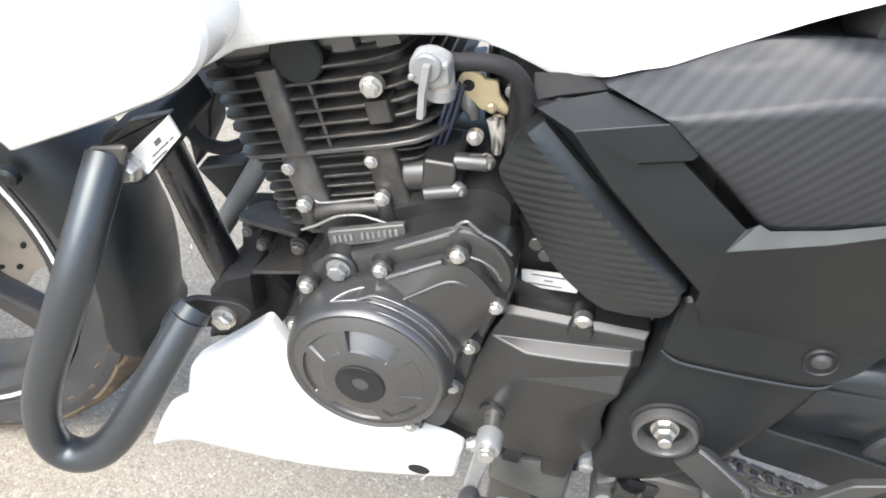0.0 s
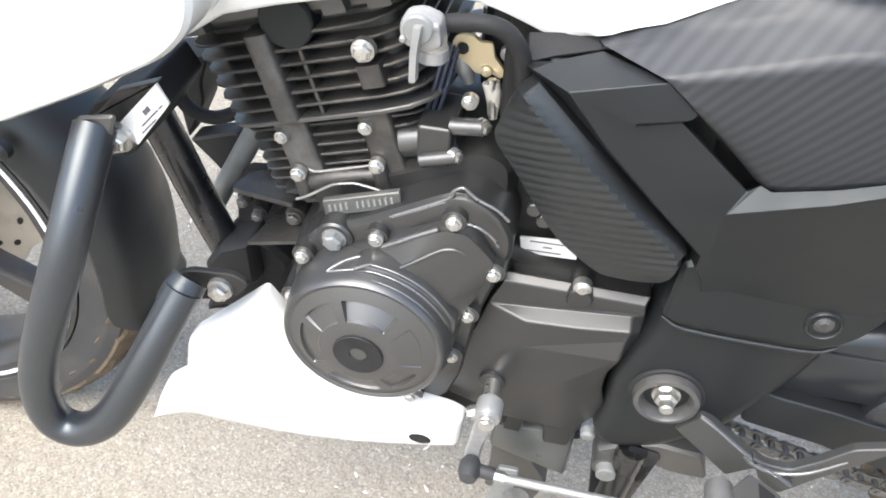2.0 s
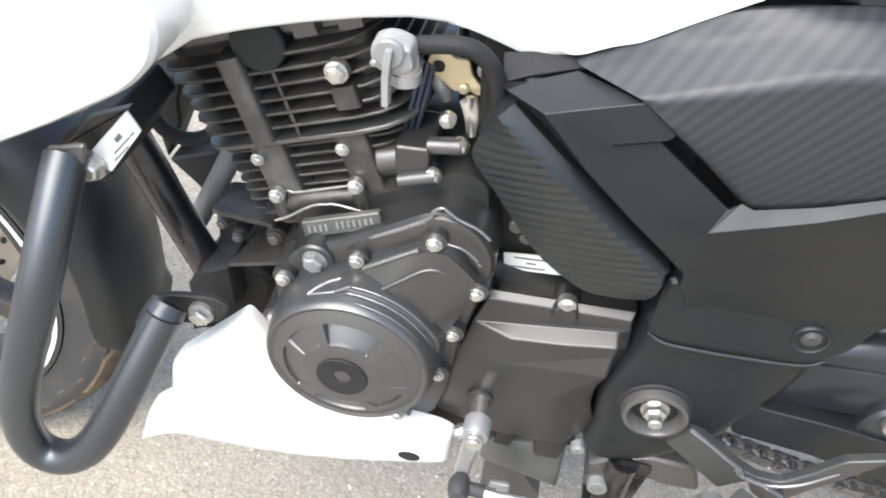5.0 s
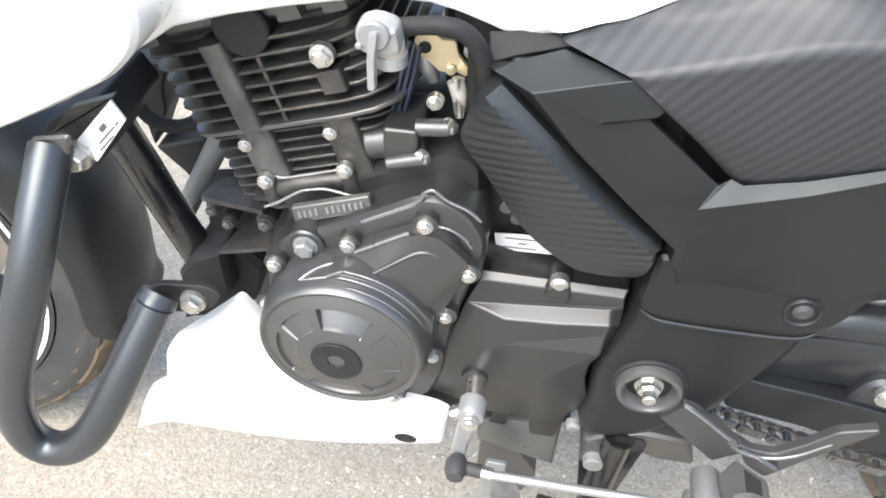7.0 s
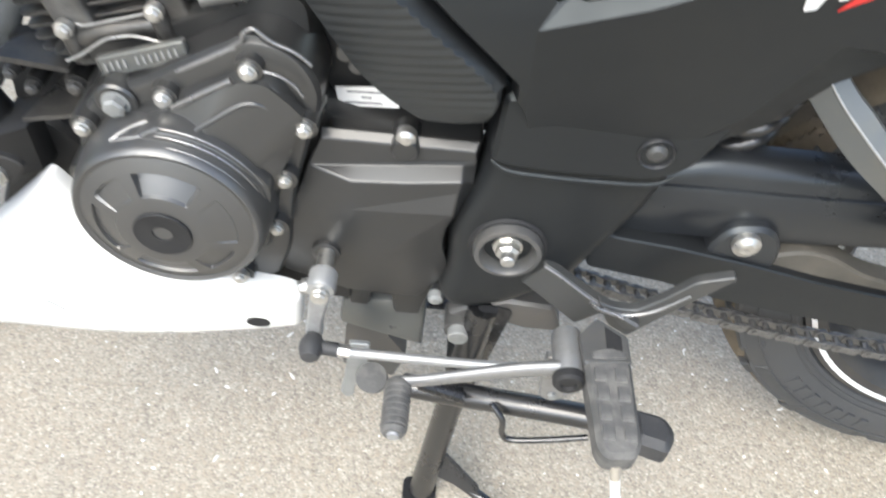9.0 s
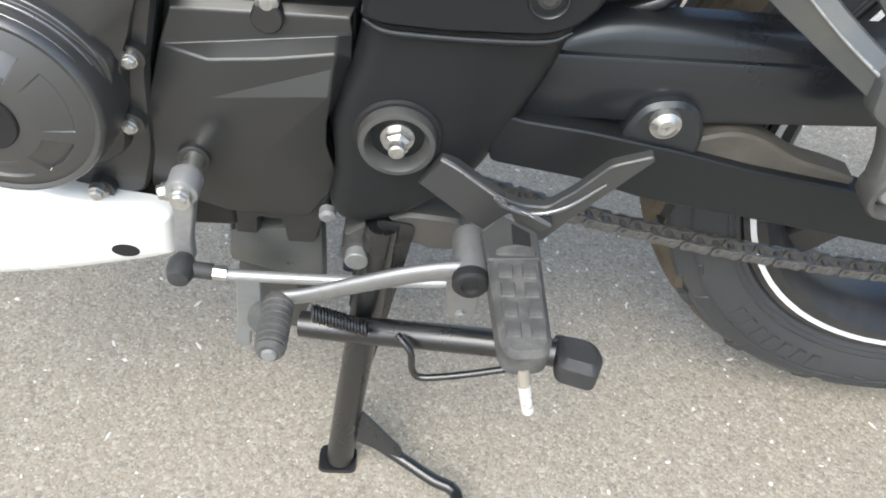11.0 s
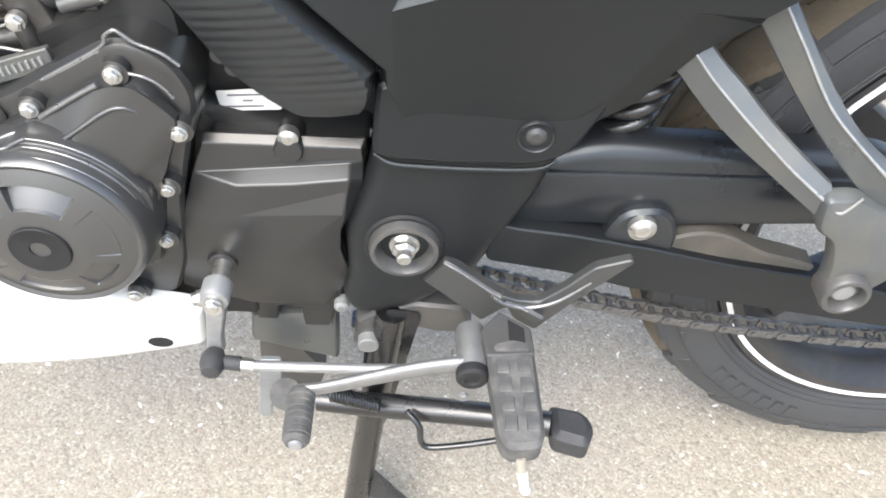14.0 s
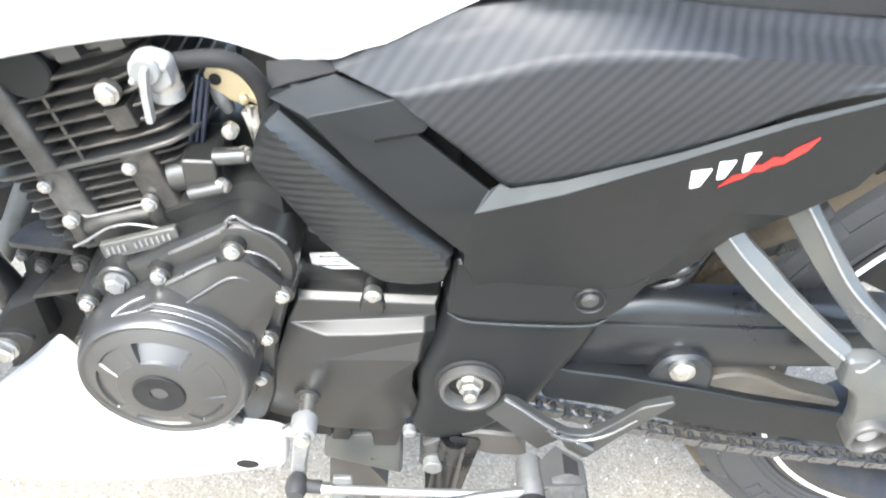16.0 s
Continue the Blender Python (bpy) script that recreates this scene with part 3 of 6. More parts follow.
# -- fuel tank --
def make_tank():
    """The white tank above the engine, built from cross-sections along the motorcycle."""
    edge = [(-0.17, 0.612, -0.106), (-0.149, 0.625, -0.105), (-0.138, 0.632, -0.102), (-0.102, 0.642, -0.100), (-0.068, 0.649, -0.098), (-0.034, 0.655, -0.097), (-0.006, 0.658, -0.096), (0.014, 0.656, -0.093),
            (0.029, 0.651, -0.090), (0.045, 0.643, -0.086), (0.060, 0.6355, -0.083), (0.069, 0.634, -0.083), (0.090, 0.643, -0.090), (0.103, 0.653, -0.094), (0.119, 0.662, -0.098), (0.144, 0.677, -0.100), (0.187, 0.702, -0.105), (0.25, 0.732, -0.108)]
    ex, ez, ey = ([e[q] for e in edge] for q in range(3))
    verts, faces = [], []
    xs = [-0.17 + 0.42 * i / 64 for i in range(65)]
    for x in xs:
        z = float(np.interp(x, ex, ez))
        w = float(np.interp(x, ex, ey))
        fold = float(np.interp(x, [-0.17, -0.10, 0.0, 0.045, 0.085, 0.12], [0.030, 0.036, 0.044, 0.036, 0.008, 0.003]))
        half = [(0.0, 0.012), (w + 0.025, 0.008), (w + 0.008, 0.0008), (w + 0.003, 0.0), (w + 0.0005, 0.0012), (w - 0.0008, 0.004), (w - 0.0032, fold * 0.5), (w - 0.0048, fold - 0.003), (w - 0.0048, fold + 0.001),
                (w - 0.0030, fold + 0.006), (w + 0.006, fold + 0.030), (-0.078, 0.125), (-0.05, 0.150), (0.0, 0.160)]
        low = [Vector((x, y, z + d)) for y, d in half]
        ring = low + [Vector((v.x, -v.y, v.z)) for v in reversed(low[1:-1])]
        verts += ring
    k = len(ring)
    for i in range(len(xs) - 1):
        for j in range(k):
            q = (j + 1) % k
            faces.append((i * k + j, i * k + q, (i + 1) * k + q, (i + 1) * k + j))
    faces += [tuple(range(k)), tuple((len(xs) - 1) * k + j for j in range(k))]
    return link_mesh("fuel_tank", verts, faces, WHITE, bike, "glossy white painted fuel tank", 40)


make_tank()
stack([(-0.290, 0.576, 0.002), (-0.277, 0.563, 0.003), (-0.200, 0.600, 0.03), (-0.150, 0.628, 0.02), (-0.133, 0.646, 0.012), (-0.127, 0.664, 0.008), (-0.136, 0.700), (-0.130, 0.80), (-0.40, 0.80), (-0.40, 0.66)], 0.01,
      [(0, -0.105), (0, -0.148), (0.0025, -0.153), (0.024, -0.1640), (0.028, -0.1655), (0.034, -0.1662)], WHITE, "tank_shroud", bike, "glossy white tank side scoop", 26)

# -- side panel --
loft("carbon_side_panel", [
    [(0.0873, -0.092, 0.6440), (0.1063, -0.098, 0.6557), (0.1319, -0.101, 0.6702), (0.1628, -0.104, 0.6868), (0.2411, -0.106, 0.6960), (0.3043, -0.106, 0.6930), (0.3868, -0.106, 0.6890), (0.52, -0.106, 0.686)],
    [(0.0915, -0.106, 0.6464), (0.1204, -0.108, 0.6582), (0.1460, -0.110, 0.6678), (0.1823, -0.113, 0.6810), (0.2137, -0.116, 0.6905), (0.2575, -0.118, 0.6915), (0.3029, -0.119, 0.6876), (0.3847, -0.120, 0.6820), (0.52, -0.121, 0.679)],
    [(0.1250, -0.1305, 0.6440), (0.1487, -0.133, 0.6520), (0.1849, -0.1355, 0.6640), (0.2140, -0.137, 0.6735), (0.2567, -0.139, 0.6786), (0.2995, -0.140, 0.6801), (0.3768, -0.142, 0.6790), (0.52, -0.143, 0.677)],
    [(0.1445, -0.1345, 0.6295), (0.1653, -0.136, 0.6310), (0.1890, -0.138, 0.6360), (0.2181, -0.139, 0.6430), (0.2621, -0.141, 0.6510), (0.3043, -0.142, 0.6608), (0.3796, -0.143, 0.6709), (0.52, -0.144, 0.673)],
    [(0.1655, -0.1330, 0.6110), (0.1850, -0.1365, 0.6130), (0.2050, -0.1375, 0.6160), (0.2400, -0.1385, 0.6260), (0.2760, -0.1405, 0.6380), (0.3113, -0.142, 0.6490), (0.3850, -0.1445, 0.6690), (0.52, -0.146, 0.671)],
    [(0.1878, -0.1290, 0.5880), (0.1950, -0.1310, 0.5862), (0.2060, -0.1320, 0.5885), (0.2247, -0.1335, 0.5950), (0.2553, -0.1360, 0.6065), (0.2841, -0.1390, 0.6203), (0.3116, -0.1410, 0.6340), (0.3807, -0.1450, 0.6653), (0.52, -0.147, 0.669)]],
    WEAVE, bike, "black side panel with carbon-weave print", 60, 6, 0.003, 60, (-0.004, 0.016, -0.003), 2)
C = {"a": (0.0519, -0.113, 0.6312), "b": (0.0646, -0.104, 0.6335), "b2": (0.0893, -0.103, 0.6426), "s0": (0.1092, -0.115, 0.6418), "s1": (0.1262, -0.1275, 0.6414), "m": (0.0745, -0.1265, 0.6272),
     "s2": (0.1445, -0.1295, 0.6260), "n": (0.1143, -0.1320, 0.6170), "n2": (0.1134, -0.1265, 0.6124), "k": (0.1420, -0.1300, 0.6225), "k2": (0.1375, -0.1265, 0.6183), "l": (0.1812, -0.1305, 0.5830), "f": (0.1012, -0.1305, 0.5972),
     "g": (0.1332, -0.1320, 0.5658), "e": (0.1690, -0.1265, 0.5280), "e2": (0.1695, -0.121, 0.5120), "a1": (0.0475, -0.102, 0.6270), "m1": (0.0690, -0.113, 0.6170), "f1": (0.0965, -0.116, 0.5910), "g1": (0.1290, -0.117, 0.5590), "e1": (0.1650, -0.115, 0.5235), "e3": (0.1660, -0.108, 0.513),
     "L": (0.1724, -0.138, 0.5702), "lo": (0.188, -0.128, 0.587), "E": (0.1941, -0.1315, 0.586), "F1": (0.2247, -0.1335, 0.5948), "F": (0.2841, -0.139, 0.62), "G": (0.34, -0.1432, 0.6472), "H": (0.42, -0.147, 0.677),
     "M": (0.225, -0.1395, 0.5885), "N": (0.2837, -0.1445, 0.6178), "O": (0.3400, -0.1455, 0.6437), "P": (0.4200, -0.1480, 0.6750),
     "c0": (0.1745, -0.1220, 0.5060), "c1": (0.2146, -0.1230, 0.5195), "c2": (0.2624, -0.1240, 0.5384), "c3": (0.3004, -0.1260, 0.5598), "c4": (0.3221, -0.1280, 0.5737), "c5": (0.3661, -0.1300, 0.5700), "c6": (0.3960, -0.1340, 0.5960), "c7": (0.4060, -0.1390, 0.6250),
     "q0": (0.2815, -0.1150, 0.4921), "q1": (0.3013, -0.1190, 0.5146), "q2": (0.3173, -0.1235, 0.5457), "q3": (0.3327, -0.1275, 0.5701), "w0": (0.2938, -0.1060, 0.4814), "w1": (0.3175, -0.1070, 0.4988), "w2": (0.3453, -0.1120, 0.5383), "w3": (0.3696, -0.1200, 0.5615), "i0": (0.2474, -0.1125, 0.4790), "i00": (0.1802, -0.1125, 0.4835)}
patch("side_panel", C, ["a b b2 s0 s1 m", "m s1 s2 n", "n s2 k", "n k k2 n2", "m n n2 f", "n2 k2 l g f", "g l L e", "L c0 e2 e", "l lo L", "lo E L", "E F1 M L", "F1 F N M", "F G O N", "G H P O", "L M c1 c0", "M N c2 c1", "N c3 c2", "N O c4 c3", "O c6 c5 c4", "O P c7 c6", "c0 c1 c2 i0 i00", "c2 q0 i0", "c2 c3 q2 q1 q0", "c3 c4 q3 q2", "c4 c5 q3", "q0 q1 w1 w0", "q1 q2 w2 w1", "q2 q3 w3 w2", "q3 c5 w3",
                        "a m m1 a1", "m f f1 m1", "f g g1 f1", "g e e1 g1", "e e2 e3 e1"], PLASTIC, bike, "matt black moulded plastic side panel", 0.0035, 0.0018, smooth=16, segs=3)
patch("tank_filler_strip", {"a": (0.048, -0.0985, 0.6270), "b": (0.062, -0.0985, 0.6330), "c": (0.092, -0.0965, 0.6410), "d": (0.092, -0.086, 0.6460), "e": (0.070, -0.084, 0.6420), "f": (0.046, -0.086, 0.6400)}, ["a b e f", "b c d e"], RUBBER, bike, "dark plastic strip between the tank and the side panel", 0.003, 0.001)
# Solid dark block gives the panel's slot its shade.
stack([(0.135, 0.622), (0.144, 0.629), (0.188, 0.591), (0.180, 0.585)], 0.003, [(0, -0.095), (0, -0.108)], RUBBER, "panel_vent", bike, "dark block for the shade inside the side panel's slot")
PANEL = ("M N c2 c1", "N c3 c2", "N O c4 c3", "O c6 c5 c4", "O P c7 c6")


def skin(x, z):
    """How far out the side panel's face lies at x and z."""
    for f in PANEL:
        q = [Vector(C[c]) for c in f.split()]
        for b, c in zip(q[1:], q[2:]):
            d = (b.x - q[0].x) * (c.z - q[0].z) - (c.x - q[0].x) * (b.z - q[0].z)
            u = ((x - q[0].x) * (c.z - q[0].z) - (c.x - q[0].x) * (z - q[0].z)) / d
            v = ((b.x - q[0].x) * (z - q[0].z) - (x - q[0].x) * (b.z - q[0].z)) / d
            if u >= -0.02 and v >= -0.02 and u + v <= 1.02:
                return q[0].y + u * (b.y - q[0].y) + v * (c.y - q[0].y)
    return -0.14


for x, z, w in ((0.294, 0.594, 0.012), (0.308, 0.601, 0.010), (0.321, 0.607, 0.009)):
    stack([(x + 0.003, z), (x + w * 0.75, z + 0.0015), (x + w, z + 0.017), (x, z + 0.0155)], 0.001, [(0, 0.003), (0, -0.0009)], STRIPE, "sticker_mark", bike, "white block of a badge sticker", bow=skin)
stack([(0.314, 0.594), (0.321, 0.599), (0.327, 0.6025), (0.330, 0.607), (0.336, 0.6085), (0.339, 0.613), (0.345, 0.616), (0.350, 0.622), (0.354, 0.626), (0.358, 0.636), (0.352, 0.631), (0.347, 0.6275), (0.343, 0.620), (0.338, 0.620), (0.334, 0.613), (0.329, 0.613), (0.326, 0.606), (0.320, 0.604)], 0.0006, [(0, 0.003), (0, -0.0007)], RED, "sticker_stroke", bike, "red brush stroke of a badge sticker", bow=skin)
stack([(0.20, 0.682), (0.60, 0.672), (0.62, 0.76), (0.22, 0.78)], 0.02, [(0, 0.10), (0, -0.085), (0.012, -0.105)], SEAT, "seat", bike, "black vinyl seat")

# ribbed cover beside the engine
def make_ribbed_cover():
    """Ridges run across the outer face up to a notched crest; a smooth face turns in behind the crest."""
    left = [Vector(p) for p in ((0.046, -0.108, 0.6165), (0.0375, -0.103, 0.594), (0.0335, -0.100, 0.574), (0.0488, -0.100, 0.550), (0.0786, -0.100, 0.505), (0.1085, -0.101, 0.4805), (0.125, -0.105, 0.4795), (0.1526, -0.113, 0.4885))]
    crest = [Vector(p) for p in ((0.0496, -0.1220, 0.6184), (0.0655, -0.1255, 0.6029), (0.0832, -0.1270, 0.5877), (0.1024, -0.1280, 0.5718), (0.1212, -0.1290, 0.5552), (0.1420, -0.1290, 0.5374), (0.1566, -0.1260, 0.5195), (0.1570, -0.1210, 0.5020), (0.1526, -0.1130, 0.4885))]
    strip = [Vector(p) for p in ((0.0547, -0.1190, 0.6192), (0.0725, -0.1220, 0.6017), (0.0904, -0.1235, 0.5864), (0.1094, -0.1245, 0.5704), (0.1284, -0.1255, 0.5537), (0.1478, -0.1255, 0.5378), (0.1597, -0.1230, 0.5221))]
    right = [Vector(p) for p in ((0.0575, -0.1160, 0.6249), (0.0824, -0.1180, 0.6006), (0.0989, -0.1190, 0.5847), (0.1160, -0.1200, 0.5682), (0.1347, -0.1210, 0.5513), (0.1524, -0.1210, 0.5349), (0.1621, -0.1200, 0.5222))]

    def level(p):
        return -0.33 * p.x + 0.94 * p.z

    def at_level(pts, h):
        """The point of a falling line at the level h."""
        hs = [-level(p) for p in pts]
        return Vector([float(np.interp(-h, hs, [p[k] for p in pts])) for k in range(3)])

    def along(pts, u):
        return Vector([float(np.interp(u * (len(pts) - 1), range(len(pts)), [p[k] for p in pts])) for k in range(3)])
    left, crest, strip, right = (spline(q, 6) for q in (left, crest, strip, right))
    n, across = 220, 10
    top, low = level(crest[0]), level(left[-1]) + 0.0006
    edge_low = level(crest[36])
    out = Vector((-0.15, -1.0, 0.1))
    verts, faces = [], []
    for i in range(n + 1):
        u = i / n
        h = top + (low - top) * u
        fade = min(1, max(0, (0.95 - u) / 0.12)) * min(1, u / 0.05)
        wave = 0.5 - 0.5 * math.cos(2 * math.pi * u * 22)
        wave = wave ** 0.7
        a, b = at_level(left, min(h, level(left[0]))), at_level(crest, h)
        row = [a + Vector((0.004, 0.03, 0.002))]
        for j in range(across):
            v = j / (across - 1)
            p = a.lerp(b, v)
            p = p + out * (0.0008 * wave * fade * min(1, v * 5 + 0.1) + 0.0016 * math.sin(math.pi * v))
            if j == across - 1:
                p = p + Vector((0.0012, 0.0004, 0.0010)) * (1 - wave) * fade
            row.append(p)
        w = min(1.0, (top - h) / (top - edge_low))
        c, d = along(strip, w), along(right, w)
        if w >= 1:
            c, d = b.lerp(c, 0.3) + Vector((0.0015, 0.002, -0.001)), b + Vector((0.003, 0.010, -0.002))
        row += [c, c.lerp(d, 0.5) + out * 0.0006, d, d + Vector((0.001, 0.016, -0.001))]
        verts += row
    k = len(row)
    for i in range(n):
        for j in range(k - 1):
            faces.append((i * k + j, i * k + j + 1, (i + 1) * k + j + 1, (i + 1) * k + j))
    faces += [tuple(range(k)), tuple(n * k + j for j in range(k))]
    return link_mesh("ribbed_cover", verts, faces, RIB, bike, "black ribbed plastic cover beside the engine", 40)


make_ribbed_cover()
stack([(0.055, 0.600), (0.085, 0.640), (0.17, 0.685), (0.55, 0.690), (0.55, 0.640), (0.32, 0.58), (0.20, 0.545), (0.08, 0.550)], 0.01, [(0, 0.085), (0, -0.088)], MATT, "inner_frame", bike, "dark inner frame behind the side panels")
# Added dark blocks that keep the gaps behind hose and ribbed cover dark.
block("hose_backing", 0.030, 0.085, -0.060, -0.03, 0.56, 0.655, MATT, bike, "added dark block behind the fuel hose", 0.004)
block("cover_backing", 0.060, 0.165, -0.100, -0.03, 0.53, 0.632, MATT, bike, "", 0.004)

# -- frame cover --
fc = stack([(0.163, 0.520), (0.160, 0.456, 0.01), (0.156, 0.429, 0.012), (0.138, 0.390, 0.02), (0.140, 0.335, 0.02), (0.1333, 0.3087, 0.008), (0.1404, 0.2939, 0.008), (0.1589, 0.2898, 0.008), (0.1891, 0.3007, 0.008), (0.2162, 0.3222, 0.008), (0.236, 0.345, 0.01), (0.270, 0.418, 0.008), (0.284, 0.465), (0.306, 0.512), (0.330, 0.556), (0.376, 0.580), (0.30, 0.590), (0.20, 0.55)], 0.006,
            [(0, -0.060), (0, -0.092), (0.0015, -0.0985), (0.0045, -0.1035), (0.009, -0.1065), (0.0145, -0.108)], PLASTIC, "frame_cover", bike, "matt black plastic frame cover", 30)
stack([(0.162, 0.510), (0.159, 0.458, 0.004), (0.171, 0.4535, 0.004), (0.205, 0.4515), (0.262, 0.4525, 0.01), (0.278, 0.459, 0.008), (0.288, 0.470), (0.306, 0.510), (0.326, 0.558), (0.25, 0.54)], 0.004, [(0, -0.098), (0.001, -0.1115), (0.004, -0.1145)], PLASTIC, "frame_cover_step", fc, "")
tube("cover_lip", [(0.1605, -0.1095, 0.4562), (0.171, -0.1130, 0.4518), (0.188, -0.1140, 0.4505), (0.224, -0.1142, 0.4497), (0.262, -0.1138, 0.4508), (0.276, -0.1115, 0.4562)], [0.0012, 0.0022, 0.0022, 0.0022, 0.0020, 0.0010], PLASTIC, fc, "raised lip across the frame cover", n=10)
PIV = Matrix.Translation((0.181, -0.1075, 0.3745))
pivot = lathe("pivot_collar", [(0.0, 0.03), (0.0255, 0.03), (0.0250, -0.006), (0.0238, -0.0095), (0.0205, -0.0100), (0.0185, -0.007), (0.0160, 0.003), (0.0, 0.003)], GUNMETAL, bike, "rubbed dark collar round the swingarm pivot", 36, PIV)
# Dark ring in place of the shaded gap between collar and cover.
lathe("gap_ring", [(0.0252, 0.02), (0.0285, 0.02), (0.0285, -0.0012), (0.0272, -0.0030), (0.0252, -0.0030)], RUBBER, pivot, "dark ring painted for the shaded gap round the collar", 40, PIV, True)
lathe("washer", [(0.0, 0.003), (0.0125, 0.003), (0.0125, 0.0), (0.0, 0.0)], STEEL, pivot, "", 24, PIV)
bolt((0.181, -0.1085, 0.3745), pivot, 0.0088, "hex", name="pivot_nut")
lathe("stud_end", [(0.0, 0), (0.0052, 0), (0.0052, -0.008), (0.004, -0.009), (0.0, -0.009)], STEEL, pivot, "", 16, Matrix.Translation((0.181, -0.1155, 0.3745)))
bolt((0.1331, -0.098, 0.2943), fc, 0.0062, "pan", DULL)
lathe("bolt_cup", [(0.0, 0.004), (0.0118, 0.004), (0.0118, -0.0010), (0.0110, -0.0022), (0.0102, -0.0016), (0.0088, 0.0028), (0.0, 0.0028)], RIM, fc, "", 26, Matrix.Translation((0.2595, -0.1145, 0.4775)))
bolt((0.2595, -0.1138, 0.4785), fc, 0.0068, "pan", FORGED)

# -- engine: crankcase and covers --
stack([(-0.128, 0.40), (-0.118, 0.445), (-0.098, 0.474), (-0.130, 0.476, 0.004), (-0.112, 0.492), (-0.058, 0.506), (-0.030, 0.518), (0.02, 0.545), (0.045, 0.535), (0.048, 0.452), (0.155, 0.445), (0.155, 0.30), (0.10, 0.265), (-0.03, 0.285), (-0.10, 0.32)], 0.012,
              [(0, 0.125), (0, -0.060), (0.004, -0.070)], SPROCKETPAINT, "crankcase", bike, "satin black engine crankcase", 30)
cover = stack([(-0.116, 0.405, 0.02), (-0.110, 0.448, 0.012), (-0.092, 0.472, 0.012), (-0.058, 0.486, 0.01), (-0.030, 0.502, 0.01), (0.012, 0.526, 0.016), (0.040, 0.516, 0.02), (0.055, 0.488, 0.02), (0.044, 0.452, 0.02), (0.031, 0.405, 0.01), (0.024, 0.345, 0.01), (0.010, 0.305, 0.01), (-0.020, 0.303, 0.01), (-0.080, 0.330, 0.03)], 0.01,
               [(0, -0.055), (0, -0.095), (0.0025, -0.099), (0.005, -0.100)], CASE, "generator_cover", bike, "satin black engine side cover", 28)
stack([(-0.108, 0.415, 0.02), (-0.088, 0.455, 0.015), (-0.036, 0.482, 0.01), (0.010, 0.505, 0.015), (0.030, 0.500, 0.015), (0.040, 0.478, 0.015), (0.030, 0.440, 0.02), (0.020, 0.400, 0.01), (0.012, 0.350, 0.01), (-0.03, 0.322, 0.03), (-0.09, 0.345, 0.03)], 0.01,
      [(0, -0.098), (0.001, -0.104), (0.0035, -0.108), (0.006, -0.109)], CASE, "cover_face", cover, "", 28)
GEN = Matrix.Translation((-0.0470, 0, 0.4025))
lathe("generator_drum", [(0.0, -0.09), (0.0660, -0.09), (0.0660, -0.108), (0.0652, -0.1185), (0.0640, -0.127), (0.0624, -0.1345), (0.0610, -0.1380), (0.0597, -0.1392), (0.0582, -0.1390), (0.0570, -0.1378), (0.0560, -0.1376), (0.054, -0.130), (0.0, -0.128)], ENGINE, cover, "round stepped generator housing", 96, GEN, smooth=50)
def make_pocket_face():
    """The drum's front: a shallow dome with sloping pockets sunk round it."""
    pockets = ((52, 106, 0.0075), (118, 152, 0.0024), (161, 216, 0.0024), (234, 288, 0.0022), (300, 336, 0.0022), (347, 398, 0.0010))
    angles = set(range(0, 360, 3))
    for p, q, d in pockets:
        angles |= {p % 360, (p + 1.5) % 360, q % 360, (q - 1.5) % 360}
    angles = sorted(angles)
    radii = (0.0566, 0.0545, 0.0515, 0.0485, 0.0470, 0.0460, 0.0420, 0.0365, 0.0315, 0.0305, 0.0260, 0.0215, 0.0195)
    verts, faces = [], []
    for a in angles:
        for r in radii:
            y = -0.1376 - 0.0108 * (1 - ((r - 0.0195) / 0.0371) ** 1.6)
            for p0, p1, deep in pockets:
                if (p0 < a < p1 or p0 < a + 360 < p1) and 0.031 < r < 0.0468:
                    y += deep * (0.25 + 0.75 * (r - 0.0305) / 0.0155)
            verts.append(GEN @ Vector((r * math.cos(radians(a)), y, r * math.sin(radians(a)))))
    k, n = len(radii), len(angles)
    for i in range(n):
        j = (i + 1) % n
        for q in range(k - 1):
            faces.append((i * k + q, i * k + q + 1, j * k + q + 1, j * k + q))
    faces.append(tuple(i * k + k - 1 for i in range(n)))
    return link_mesh("pocketed_face", verts, faces, ENGINE, cover, "", 22)


make_pocket_face()
lathe("centre_plug", [(0.0, -0.140), (0.0192, -0.140), (0.0192, -0.1495), (0.0184, -0.1504), (0.0160, -0.1498), (0.0066, -0.1494), (0.0058, -0.1466), (0.0, -0.1462)], RUBBER, cover, "black round plug with a slot", 40, GEN)
stack([(-0.0035, -0.0014), (0.0035, -0.0014), (0.0035, 0.0014), (-0.0035, 0.0014)], 0.0006, [(0, -0.145), (0.0003, -0.1480)], GUNMETAL, "plug_slot_bar", cover, "", m=GEN @ Matrix.Rotation(0.4, 4, "Y"))
tube("cover_rib", [(-0.0250, -0.1205, 0.4665), (-0.010, -0.1175, 0.4765), (0.005, -0.1140, 0.4855), (0.0145, -0.1128, 0.4870), (0.0225, -0.1105, 0.4825)], 0.0015, ENGINE, cover)
